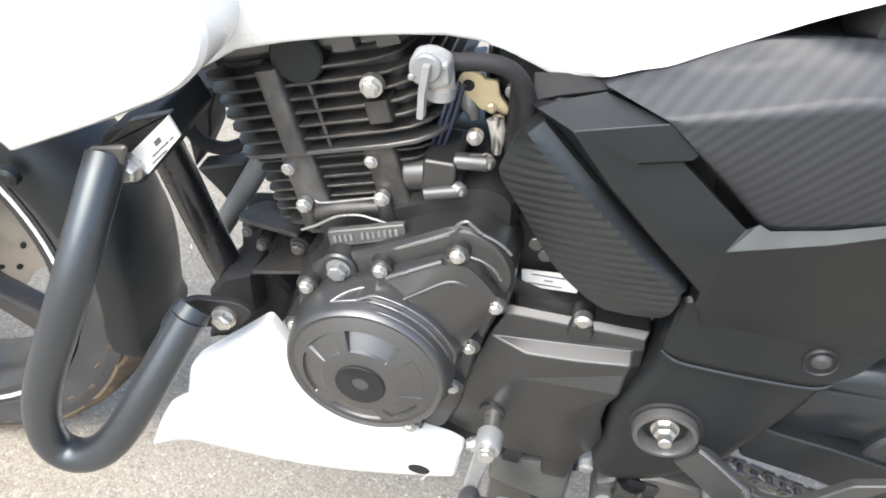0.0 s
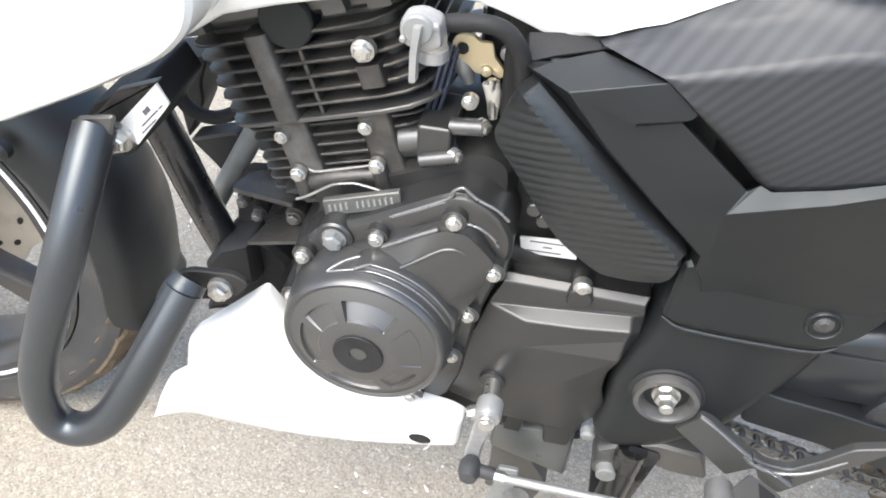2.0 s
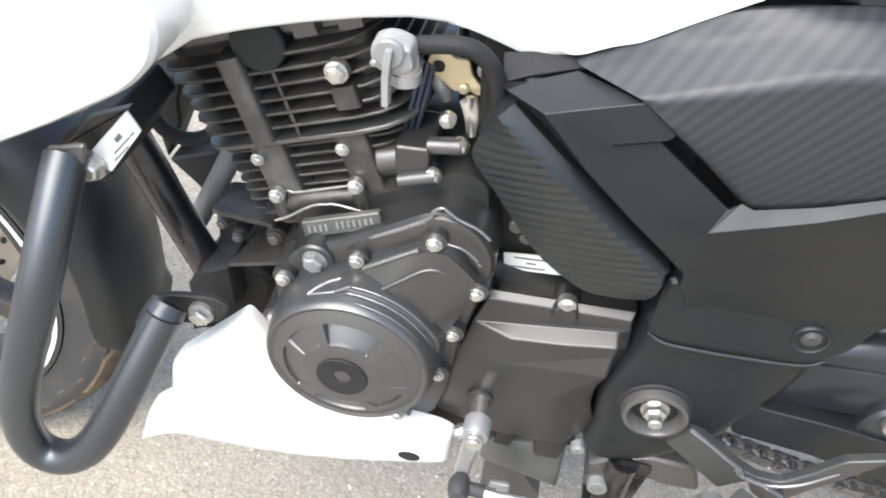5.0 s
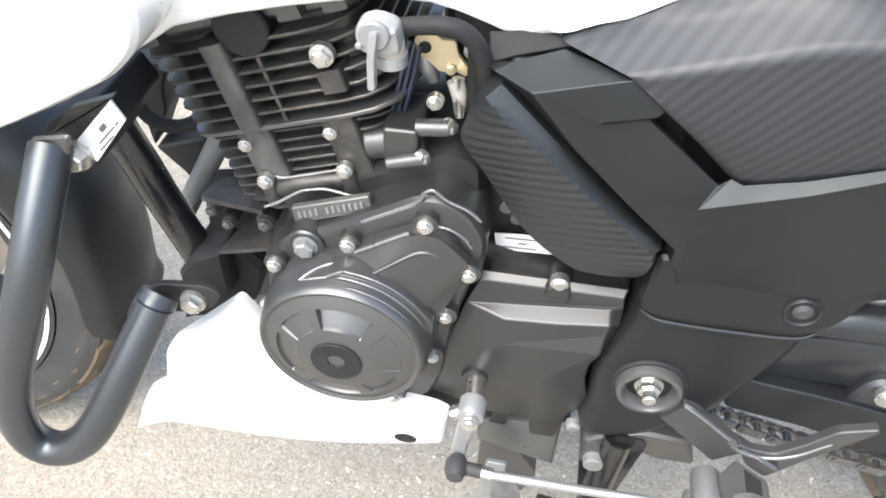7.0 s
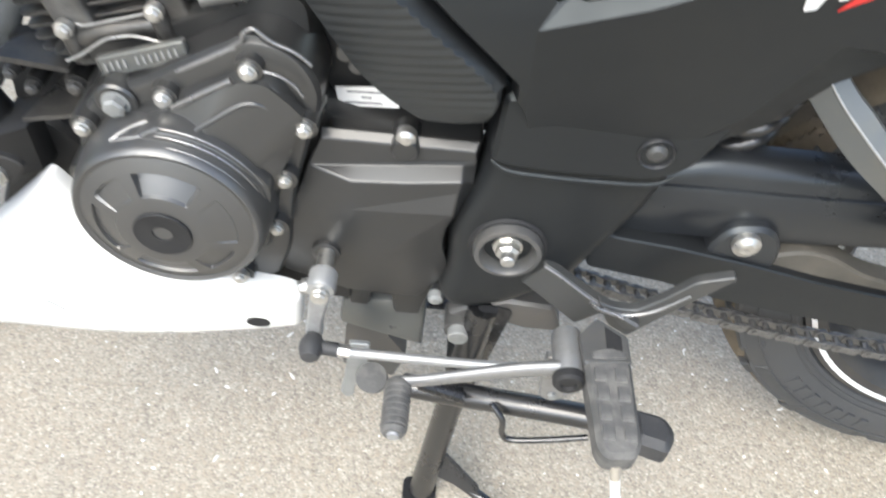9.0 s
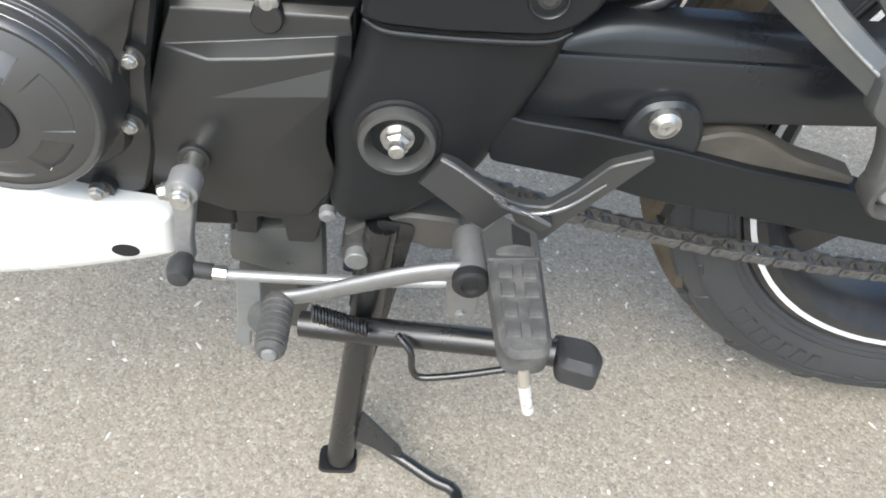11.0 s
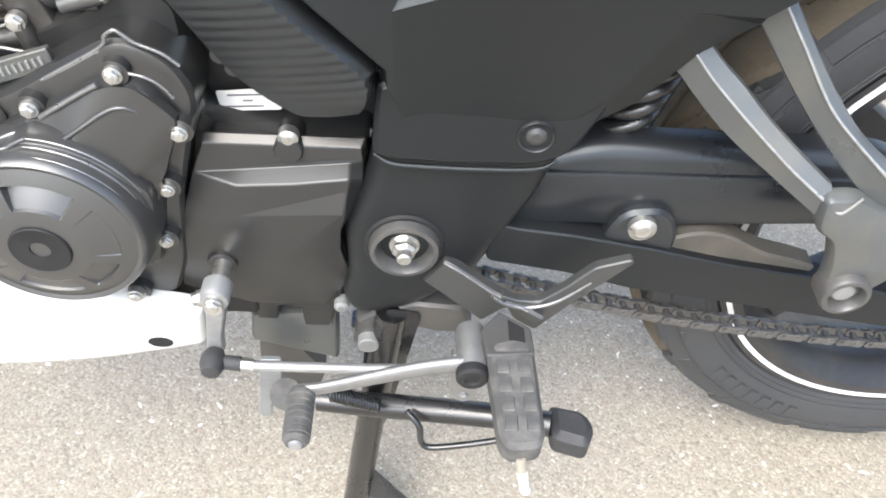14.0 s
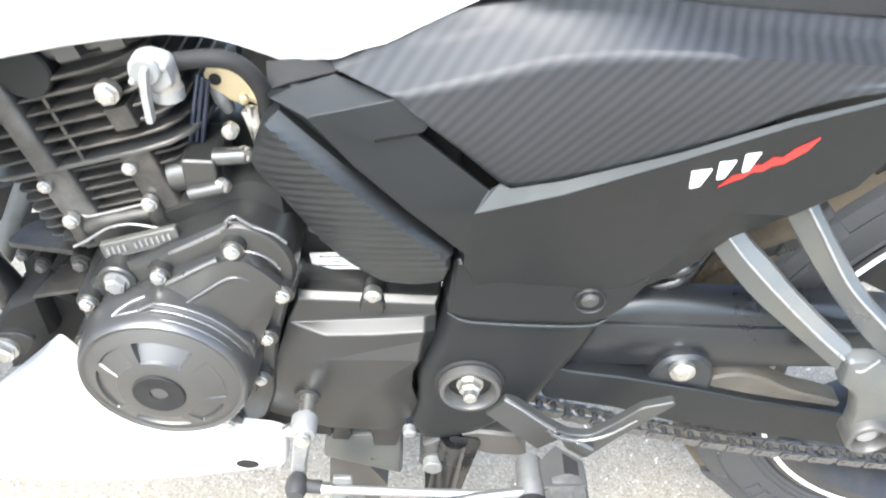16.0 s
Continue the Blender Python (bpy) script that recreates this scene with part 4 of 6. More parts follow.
def make_terraces():
    """The cover climbs to the drum's upper side and ends in two low terraces, cut off at the left."""
    verts, faces = [], []
    turns = [6 + 94 * i / 60 for i in range(61)]
    for a in turns:
        end = min(1.0, max(0.0, (100.0 - a) / 13.0)) * min(1.0, max(0.0, (a - 6.0) / 16.0)) ** 0.7
        low = 1.0 - 0.35 * max(0.0, (40 - a) / 34)
        rows = [(0.0713, -0.1080), (0.0712, -0.1195), (0.0711, -0.1250), (0.0706, -0.1263), (0.0698, -0.1266), (0.0676, -0.1262), (0.0670, -0.1266), (0.0668, -0.1284), (0.0663, -0.1292), (0.0655, -0.1294),
                (0.0634, -0.1290), (0.0629, -0.1294), (0.0627, -0.1324), (0.0622, -0.1333), (0.0614, -0.1335), (0.0600, -0.1330)]
        for r, y in rows:
            r = 0.0600 + (r - 0.0600) * (0.35 + 0.65 * end)
            y = -0.108 + (y + 0.108) * low
            verts.append(GEN @ Vector((r * math.cos(radians(a)), y, r * math.sin(radians(a)))))
    k = len(rows)
    for i in range(60):
        for j in range(k - 1):
            faces.append((i * k + j, i * k + j + 1, (i + 1) * k + j + 1, (i + 1) * k + j))
    faces += [tuple(range(k)), tuple(60 * k + j for j in range(k))]
    return link_mesh("terrace", verts, faces, ENGINE, cover, "", 34)


make_terraces()
# The lit edge of each terrace is painted as a thin pale tube.
for r, y, a0, a1 in ((0.0705, -0.1263, 26, 88), (0.0663, -0.1290, 24, 88), (0.0622, -0.1332, 22, 92)):
    tube("terrace_edge", [GEN @ Vector((r * math.cos(radians(a)), y, r * math.sin(radians(a)))) for a in (a1 + (a0 - a1) * i / 8 for i in range(9))], [0.0002, 0.0007, 0.0008, 0.0007, 0.0003], DIM_GLINT, cover, "painted highlight on a terrace edge", n=6, steps=4)


def make_cover_slope():
    """The cover's face swells gently towards the terraces."""
    verts, faces = [], []
    for i in range(41):
        a = 10 + 80 * i / 40
        w = float(np.interp(a, (10, 20, 30, 40, 55, 60, 63.4, 69, 76, 83.6, 90), (0.002, 0.006, 0.022, 0.046, 0.048, 0.042, 0.036, 0.023, 0.0105, 0.003, 0.002)))
        for u in (0.0, 0.15, 0.4, 0.7, 1.0, 1.04):
            r = 0.0700 + w * u
            y = -0.1097 - 0.0108 * min(1.0, w / 0.030) * (1 - u) if u <= 1 else -0.104
            verts.append(GEN @ Vector((r * math.cos(radians(a)), y, r * math.sin(radians(a)))))
    for i in range(40):
        for j in range(5):
            faces.append((i * 6 + j, i * 6 + j + 1, (i + 1) * 6 + j + 1, (i + 1) * 6 + j))
    return link_mesh("cover_slope", verts, faces, CASE, cover, "", 40)


make_cover_slope()
# Highlights of the wedge-shaped ridge, laid on the drum as pale tubes.
tube("ridge_edge", [(-0.0738, -0.1280, 0.4608), (-0.0688, -0.1283, 0.4626), (-0.0637, -0.1283, 0.4643), (-0.0546, -0.1273, 0.4664), (-0.0475, -0.1268, 0.4705), (-0.0420, -0.1265, 0.4733)], 0.0010, DIM_GLINT, cover, n=8)
tube("ridge_edge", [(-0.0738, -0.1280, 0.4608), (-0.0684, -0.1236, 0.4638), (-0.0630, -0.1198, 0.4659), (-0.0576, -0.1170, 0.4672), (-0.0520, -0.1150, 0.4681), (-0.0454, -0.1140, 0.4686)], 0.0014, DIM_GLINT, cover, n=8)
for p in ((0.012, 0.507), (0.042, 0.4665), (0.026, 0.420), (0.016, 0.372), (-0.043, 0.481), (-0.100, 0.452), (-0.113, 0.408), (-0.015, 0.3155)):
    lathe("bolt_boss", [(0.0, 0.03), (0.0095, 0.03), (0.0085, -0.0005), (0.0, -0.0005)], CASE, cover, "", 20, Matrix.Translation((p[0], -0.1065, p[1])))
    bolt((p[0], -0.1085, p[1]), cover, 0.0046 if p[1] > 0.44 else 0.0041)
cap = lathe("oil_filler_cap", [(0.0, 0.02), (0.0135, 0.02), (0.0135, -0.004), (0.012, -0.0055), (0.0, -0.0055)], CASE, bike, "dark oil filler cap with a grey hexagon", 26, Matrix.Translation((-0.076, -0.098, 0.470)))
bolt((-0.076, -0.103, 0.470), cap, 0.0075, "hex", DULL)
plate = stack([(-0.0869, 0.477), (-0.0289, 0.4974), (-0.0311, 0.5105), (-0.0886, 0.4914)], 0.0015, [(0, -0.084), (0, -0.0885), (0.0008, -0.0892), (0.0014, -0.0892), (0.0018, -0.0887)], SATIN, "number_pad", bike, "cast pad with stamped characters")
PAD = [Vector(p) for p in ((-0.0869, 0.477), (-0.0289, 0.4974), (-0.0311, 0.5105), (-0.0886, 0.4914))]
for i in range(12):
    if i == 4:
        continue
    u = 0.07 + i * 0.073
    lo, hi = PAD[0].lerp(PAD[1], u), PAD[3].lerp(PAD[2], u)
    wide = (PAD[1] - PAD[0]) * 0.034
    a, b = lo.lerp(hi, 0.30), lo.lerp(hi, 0.72)
    stack([a, a + wide, b + wide, b], 0.0003, [(0, -0.088), (0.0002, -0.0898)], ALLOY, "stamped_bar", plate)
# Pale tubes paint the highlights along the crankcase's upper edges.
for pts in ([(-0.113, -0.078, 0.480), (-0.102, -0.078, 0.486), (-0.085, -0.078, 0.498), (-0.073, -0.078, 0.502), (-0.064, -0.078, 0.503), (-0.047, -0.078, 0.500)],
            [(-0.106, -0.066, 0.501), (-0.100, -0.067, 0.500), (-0.080, -0.067, 0.506), (-0.058, -0.067, 0.513)]):
    tube("casting_glint", pts, 0.0011, GLINT, bike, "painted highlight along a casting edge", n=8)
tube("cast_ridge", [(-0.112, -0.064, 0.486), (-0.094, -0.065, 0.494), (-0.081, -0.065, 0.498), (-0.050, -0.064, 0.505)], 0.0075, FIN, bike, "cast ridge under the cylinder", n=10)
# Painted highlights: pale tubes where the cover's bevelled edges catch light.
tube("cover_edge", [(-0.035, -0.0985, 0.495), (0.004, -0.0985, 0.518), (0.009, -0.0985, 0.526), (0.015, -0.0985, 0.530), (0.020, -0.0985, 0.527), (0.026, -0.0985, 0.522), (0.039, -0.0985, 0.516), (0.048, -0.0985, 0.508)], 0.0013, DIM_GLINT, cover, n=8)
tube("cover_edge", [(-0.0380, -0.1095, 0.4762), (-0.0268, -0.1103, 0.4834), (-0.0130, -0.1103, 0.4922), (0.0020, -0.1103, 0.5012)], 0.0018, DIM_GLINT, cover, n=10)
tube("cover_edge", [(-0.0331, -0.0985, 0.4956), (-0.0133, -0.0985, 0.5063), (0.0040, -0.0985, 0.5160)], 0.0014, DIM_GLINT, cover, n=8)
tube("cover_edge", [(0.0212, -0.1088, 0.5085), (0.0304, -0.1088, 0.5062), (0.0384, -0.1088, 0.5005), (0.0438, -0.1088, 0.4925)], 0.0010, DIM_GLINT, cover, n=8)

block("sump_side", -0.035, 0.064, -0.082, 0.06, 0.262, 0.330, MATT, bike, "dark sump side under the covers", 0.004)

# -- drive sprocket cover --
sp = stack([(0.0530, 0.4470), (0.0455, 0.4250), (0.0395, 0.3900), (0.0235, 0.3550), (0.0195, 0.2920), (0.0580, 0.2780), (0.0600, 0.2520, 0.002), (0.0780, 0.2510, 0.002), (0.0800, 0.2690, 0.002), (0.0960, 0.2670, 0.002), (0.0980, 0.2440, 0.002), (0.1210, 0.2440, 0.004), (0.1340, 0.2960), (0.1405, 0.3290), (0.1335, 0.3570, 0.01), (0.1385, 0.3790, 0.01), (0.1545, 0.4100), (0.1560, 0.4450)], 0.004,
            [(0, -0.030), (0, -0.074), (0.002, -0.079)], SPROCKETPAINT, "sprocket_cover", bike, "satin black drive sprocket cover", 28)
C = {"a": (0.0473, -0.0835, 0.4499), "b": (0.1550, -0.0855, 0.4505), "c": (0.0478, -0.0900, 0.4445), "d": (0.1520, -0.0920, 0.4452), "e": (0.0380, -0.0905, 0.4212), "e2": (0.1440, -0.0935, 0.4354), "f": (0.1535, -0.0915, 0.4353),
     "g1": (0.0361, -0.0915, 0.4150), "g2": (0.0690, -0.1025, 0.4195), "g3": (0.1066, -0.1045, 0.4235), "g4": (0.1442, -0.1055, 0.4298), "f2": (0.1528, -0.0950, 0.4200), "t3": (0.0678, -0.1050, 0.3943), "t1": (0.1425, -0.1058, 0.4200), "t2": (0.1406, -0.1115, 0.4050),
     "f3": (0.1500, -0.0960, 0.4094), "f4": (0.1435, -0.0985, 0.3916), "m0": (0.0270, -0.0960, 0.3860), "m": (0.0173, -0.0960, 0.3579), "n": (0.0131, -0.0920, 0.3080), "o": (0.0618, -0.0900, 0.2858), "p": (0.1193, -0.0900, 0.2841), "q": (0.1360, -0.0925, 0.3114), "u": (0.1410, -0.0940, 0.3279), "s": (0.1353, -0.0970, 0.3562), "r": (0.1369, -0.0985, 0.3785),
     "i1": (0.0500, -0.1000, 0.3400), "i2": (0.0900, -0.1020, 0.3450), "i3": (0.1250, -0.1015, 0.3560)}
patch("faceted_face", C, ["a b d c", "c d f e2 e", "e e2 g4 g3 g2", "e g2 g1", "e2 f f2 g4", "g1 g2 t3 m0", "g2 g3 t3", "g3 g4 t1", "g3 t1 t3", "g4 f2 f3 t1", "t3 t1 t2", "t1 f3 f4 t2", "t2 f4 r", "m0 t3 i1 m", "t3 i2 i1", "t3 t2 i2", "t2 r i3 i2", "r s i3", "m i1 n", "n i1 o", "i1 i2 o", "o i2 p", "i2 i3 q p", "i3 s u q"], SPROCKETPAINT, sp, "", 0.006, 0.0016, segs=3, smooth=14)
lathe("bolt_boss", [(0.0, 0.02), (0.0096, 0.02), (0.0096, -0.004), (0.0084, -0.0055), (0.0, -0.0055)], SPROCKETPAINT, sp, "", 24, Matrix.Translation((0.1045, -0.090, 0.4435)))
bolt((0.105, -0.0915, 0.4530), sp, 0.0070, "pan", STEEL)
lathe("shaft_boss", [(0.0, 0.01), (0.0125, 0.01), (0.0105, -0.006), (0.009, -0.007), (0.0, -0.007)], SPROCKETPAINT, sp, "", 24, Matrix.Translation((0.049, -0.097, 0.343)))

# -- cylinder and head, leaning forward --
LEAN = radians(16)
CYL = Matrix.Translation((-0.09, 0, 0.487)) @ Matrix.Rotation(-LEAN, 4, "Y")
FLAT = CYL @ SWAP


def fin(parent, x0, x1, y0, y1, z, mat=None, thick=0.0028, r=0.02):
    return stack([(x0, y1), (x0, y0, r * 0.6), (x1, y0, r), (x1, y1)], 0.004, [(0.0006, z - thick / 2), (0, z - thick / 2 + 0.0006), (0, z + thick / 2 - 0.0006), (0.0006, z + thick / 2)], mat or FIN, "fin", parent, m=FLAT)


cyl = stack([(-0.046, -0.052), (0.052, -0.052), (0.052, 0.055), (-0.046, 0.055)], 0.012, [(0, -0.02), (0, 0.068)], FIN, "cylinder", bike, "black finned engine cylinder", m=FLAT)
for i in range(7):
    fin(cyl, -0.052, 0.050 + 0.007 * i if i > 1 else -0.010, -0.062, 0.062, 0.0 + 0.0085 * i, thick=0.0022)
stack([(-0.026, -0.067), (0.000, -0.067), (0.000, 0.0), (-0.026, 0.0)], 0.004, [(0, -0.012), (0, 0.064)], DUSTFIN, "chain_tunnel", cyl, m=FLAT)
stack([(0.039, -0.067), (0.063, -0.067), (0.063, 0.0), (0.039, 0.0)], 0.004, [(0, -0.012), (0, 0.060)], FIN, "chain_tunnel", cyl, m=FLAT)
head = stack([(-0.050, -0.058), (0.085, -0.058), (0.085, 0.058), (-0.050, 0.058)], 0.014, [(0, 0.060), (0, 0.135)], FIN, "cylinder_head", bike, "black finned cylinder head", m=FLAT)
fin(head, -0.058, 0.108, -0.076, 0.07, 0.0625, ENGINE, 0.0034, 0.045)
for i in range(6):
    fin(head, -0.057 - 0.001 * i, 0.104 - 0.002 * i, -0.074, 0.07, 0.0727 + 0.0102 * i, r=0.04, thick=0.0022)
for x in (0.020,):
    stack([(x - 0.0012, 0.062), (x + 0.0012, 0.062), (x + 0.0012, 0.112), (x - 0.0012, 0.112)], 0, [(0, -0.05), (0, -0.0725)], FIN, "fin_bridge", head, m=CYL)
stack([(-0.014, -0.079), (0.003, -0.079), (0.003, -0.03), (-0.014, -0.03)], 0.005, [(0, 0.064), (0, 0.128)], DUSTFIN, "boss", head, m=FLAT)
stack([(0.056, -0.079), (0.073, -0.079), (0.073, -0.03), (0.056, -0.03)], 0.003, [(0, 0.082), (0, 0.098)], FIN, "boss", head, m=FLAT)
cov = stack([(-0.072, 0.128, 0.01), (-0.068, 0.168, 0.02), (0.075, 0.172, 0.02), (0.098, 0.128, 0.01)], 0.01, [(0, 0.065), (0, -0.058), (0.004, -0.066), (0.010, -0.069)], ENGINE, "head_cover", bike, "black cylinder head cover", m=CYL)
lathe("round_lid", [(0.0, 0.02), (0.0185, 0.02), (0.0185, -0.003), (0.0172, -0.0045), (0.0, -0.0045)], PLASTIC, cov, "", 30, CYL @ Matrix.Translation((0.018, -0.070, 0.132)))
for x in (-0.045, 0.055, 0.085):
    stack([(x - 0.010, 0.132), (x + 0.010, 0.132), (x + 0.008, 0.160), (x - 0.008, 0.160)], 0.004, [(0, -0.05), (0.002, -0.078)], ENGINE, "boss", cov, m=CYL)
bolt(CYL @ Vector((0.0655, -0.078, 0.1085)), head, 0.0064)
for x, y, z in ((-0.0204, -0.068, 0.0485), (0.045, -0.068, 0.0485)):
    bolt(CYL @ Vector((x, y - 0.002, z)), cyl, 0.0040)
for p in ((-0.112, -0.072, 0.499), (-0.052, -0.072, 0.517)):
    bolt(p, cyl, 0.0048)
    tube("stud_post", [(p[0], p[1] + 0.004, p[2]), (p[0] + 0.005, p[1] + 0.003, p[2] - 0.022)], 0.0062, FIN, cyl, n=12)

# -- starter motor side, behind the cylinder --
lathe("starter_motor", [(0.0, -0.022), (0.0135, -0.022), (0.0135, 0.035), (0.0, 0.035)], ENGINE, bike, "black starter motor end", 28, Matrix.Translation((-0.018, -0.052, 0.535)) @ Matrix.Rotation(radians(90), 4, "Z") @ Matrix.Rotation(radians(-14), 4, "X"))
block("sensor_box", -0.022, 0.002, -0.078, -0.03, 0.528, 0.560, CASE, bike, "black plastic sensor box", 0.003)
tube("sensor_stud", [(0.0, -0.07, 0.558), (0.022, -0.071, 0.561)], 0.006, ENGINE, bike, "black stud with silver tip")
tube("sensor_stud", [(-0.018, -0.08, 0.534), (0.006, -0.08, 0.541)], 0.0052, ENGINE, bike, "black stud with silver tip")
BACK = Matrix.Rotation(radians(62), 4, "Z")
bolt((0.022, -0.071, 0.561), bike, 0.0045, m=BACK)
bolt((0.006, -0.080, 0.541), bike, 0.0042, m=BACK)
bolt((0.010, -0.060, 0.572), bike, 0.0045)
# carburettor and fuel parts
carb = stack([(0.010, 0.560), (0.050, 0.555), (0.055, 0.640), (0.012, 0.640)], 0.008, [(0, 0.04), (0, -0.020), (0.006, -0.028)], PLASTIC, "carburettor", bike, "dark carburettor body")
lathe("float_bowl", [(0.0, -0.03), (0.014, -0.03), (0.016, 0.0), (0.016, 0.03), (0.0, 0.03)], STEEL, carb, "", 24, Matrix.Translation((0.022, 0.0, 0.585)) @ Matrix.Rotation(radians(90), 4, "X"))
br = stack([(-0.008, 0.603, 0.003), (-0.004, 0.609, 0.003), (0.007, 0.610, 0.003), (0.011, 0.606, 0.001), (0.020, 0.606, 0.002), (0.022, 0.596, 0.001), (0.030, 0.586, 0.002), (0.027, 0.580, 0.003), (0.020, 0.584, 0.001), (0.010, 0.582, 0.003), (0.004, 0.588, 0.002), (-0.005, 0.594, 0.003)], 0.002, [(0, -0.037), (0, -0.0395), (0.0005, -0.040)], GOLD, "throttle_bracket", bike, "yellow zinc-plated throttle cable bracket")
# Small black disc for the dark inside of the bracket's hole.
lathe("bracket_hole", [(0.0, -0.0), (0.0042, -0.0), (0.0042, -0.0008), (0.0, -0.0008)], RUBBER, br, "", 18, Matrix.Translation((0.000, -0.0402, 0.600)))
bolt((0.017, -0.041, 0.586), br, 0.004, "pan", GOLD)
tube("cable_adjuster", [(0.022, -0.047, 0.584), (0.025, -0.05, 0.556)], [0.003, 0.0045, 0.0045, 0.003], STEEL, bike, "plated cable adjuster", n=10, steps=3)
bolt((0.030, -0.04, 0.600), bike, 0.005, "pan", ALLOY)
tube("fuel_hose", [(0.000, -0.105, 0.648), (0.022, -0.106, 0.651), (0.036, -0.104, 0.646), (0.045, -0.100, 0.630), (0.047, -0.09, 0.604), (0.050, -0.07, 0.58)], 0.0054, RUBBER, bike, "black rubber fuel hose")
# fuel tap
tap = stack([(-0.0225, 0.648, 0.006), (-0.021, 0.656, 0.008), (-0.011, 0.660, 0.008), (0.001, 0.656, 0.004), (0.003, 0.642, 0.003), (-0.006, 0.636, 0.006), (-0.020, 0.640, 0.006)], 0.006, [(0, -0.110), (0, -0.120), (0.001, -0.1225), (0.003, -0.1235)], ALLOY, "fuel_tap", bike, "grey cast fuel tap hanging under the tank")
lathe("tap_dial", [(0.0, 0.0), (0.0085, 0.0), (0.0085, -0.0025), (0.0075, -0.0035), (0.0, -0.0035)], DULL, tap, "", 26, Matrix.Translation((-0.0105, -0.1235, 0.652)))
stack([(-0.0125, 0.656, 0.002), (-0.0070, 0.656, 0.002), (-0.0095, 0.640), (-0.0100, 0.6215, 0.002), (-0.0150, 0.6215, 0.002), (-0.0145, 0.640)], 0.002, [(0, -0.126), (0.0006, -0.131)], ALLOY, "tap_lever", tap, "grey tap lever pointing down")
TAP = Matrix.Translation((-0.0045, -0.114, 0.634)) @ Matrix.Rotation(radians(90), 4, "X")
lathe("bowl_collar", [(0.0, 0.003), (0.0092, 0.003), (0.0092, -0.004), (0.0, -0.004)], ALLOY, tap, "", 26, TAP)
lathe("sediment_bowl", [(0.0, 0.013), (0.0065, 0.013), (0.0080, 0.010), (0.0082, 0.0), (0.0, 0.0)], SEDIMENT, tap, "tan fuel sediment bowl", 26, TAP)
bolt((-0.001, -0.1235, 0.6535), tap, 0.0022, "pan", ALLOY)
bolt((-0.0195, -0.1235, 0.6445), tap, 0.0022, "pan", ALLOY)
# cables and small parts between the cylinder and the carburettor
for i in range(3):
    tube("throttle_cable", [(-0.001 - 0.004 * i, -0.052 + 0.003 * i, 0.606), (-0.007 - 0.004 * i, -0.055, 0.578), (-0.014 - 0.004 * i, -0.055, 0.550)], 0.0017, NAVY, bike, "blue-black sleeved cable", n=8)
tube("drain_spout", [(-0.003, -0.033, 0.592), (0.001, -0.034, 0.582), (0.005, -0.034, 0.572)], [0.0055, 0.0065, 0.004], ALLOY, bike, "bright alloy carburettor spout", n=14)
tube("choke_plunger", [(0.021, -0.044, 0.580), (0.024, -0.046, 0.569), (0.024, -0.046, 0.556)], [0.0062, 0.0055, 0.0035], CLEAR, bike, "pale plastic choke plunger", n=14)
bolt((0.034, -0.050, 0.603), bike, 0.0055, "pan", DULL)

# -- frame, brackets and engine guard --
tube("down_tube", [(-0.2437, -0.0400, 0.5230), (-0.2314, -0.0400, 0.4857), (-0.2171, -0.0400, 0.4366), (-0.1994, -0.0400, 0.3815)], 0.0145, FRAME, bike, "gloss black frame down tube", n=20)
tube("wiring_hose", [(-0.225, -0.03, 0.59), (-0.215, -0.04, 0.53), (-0.19, -0.04, 0.515), (-0.16, -0.03, 0.525)], 0.0055, RUBBER, bike, "black rubber breather hose")
stack([(-0.206, 0.416, 0.006), (-0.190, 0.432, 0.010), (-0.150, 0.436), (-0.138, 0.428), (-0.150, 0.412), (-0.178, 0.402, 0.01), (-0.206, 0.402, 0.008)], 0.006, [(0, -0.119), (0, -0.123), (0.001, -0.124)], MATT, "guard_lug", bike, "flat black steel mounting lug")
tube("weld_ring", [(-0.188, -0.152, 0.420), (-0.184, -0.143, 0.427), (-0.180, -0.134, 0.434)], [0.0139, 0.0150, 0.0150, 0.0139], GUARD, bike, "weld ring at the guard tube's end", n=20, steps=3)
mount = stack([(-0.190, 0.404), (-0.186, 0.440), (-0.176, 0.462), (-0.122, 0.470), (-0.115, 0.440), (-0.150, 0.410)], 0.004, [(0, -0.020), (0, -0.030)], MATT, "engine_mount", bike, "black engine mounting bracket")
stack([(-0.178, -0.058, 0.008), (-0.122, -0.066, 0.004), (-0.120, -0.024), (-0.150, -0.024, 0.01), (-0.168, -0.032, 0.012)], 0.004, [(0, 0.4600), (0.0006, 0.4640)], FIN, "mount_shelf", mount, "dusty upper plate", m=SWAP)
stack([(-0.158, -0.082, 0.003), (-0.114, -0.070, 0.004), (-0.114, -0.030), (-0.146, -0.030)], 0.004, [(0, 0.4280), (0.0006, 0.4310)], FIN, "mount_shelf", mount, m=SWAP)
for p in ((-0.170, -0.055, 0.448), (-0.159, -0.055, 0.436)):
    tube("bolt_shank", [(p[0], -0.028, p[2]), (p[0], -0.050, p[2])], 0.0062, MATT, mount, n=12)
    bolt(p, mount, 0.0038, "hex", GUNMETAL)
tube("bolt_shank", [(-0.127, -0.030, 0.444), (-0.127, -0.052, 0.441)], 0.0085, FIN, mount, n=14)
bolt((-0.127, -0.055, 0.441), mount, 0.0052, "hex", GUNMETAL)
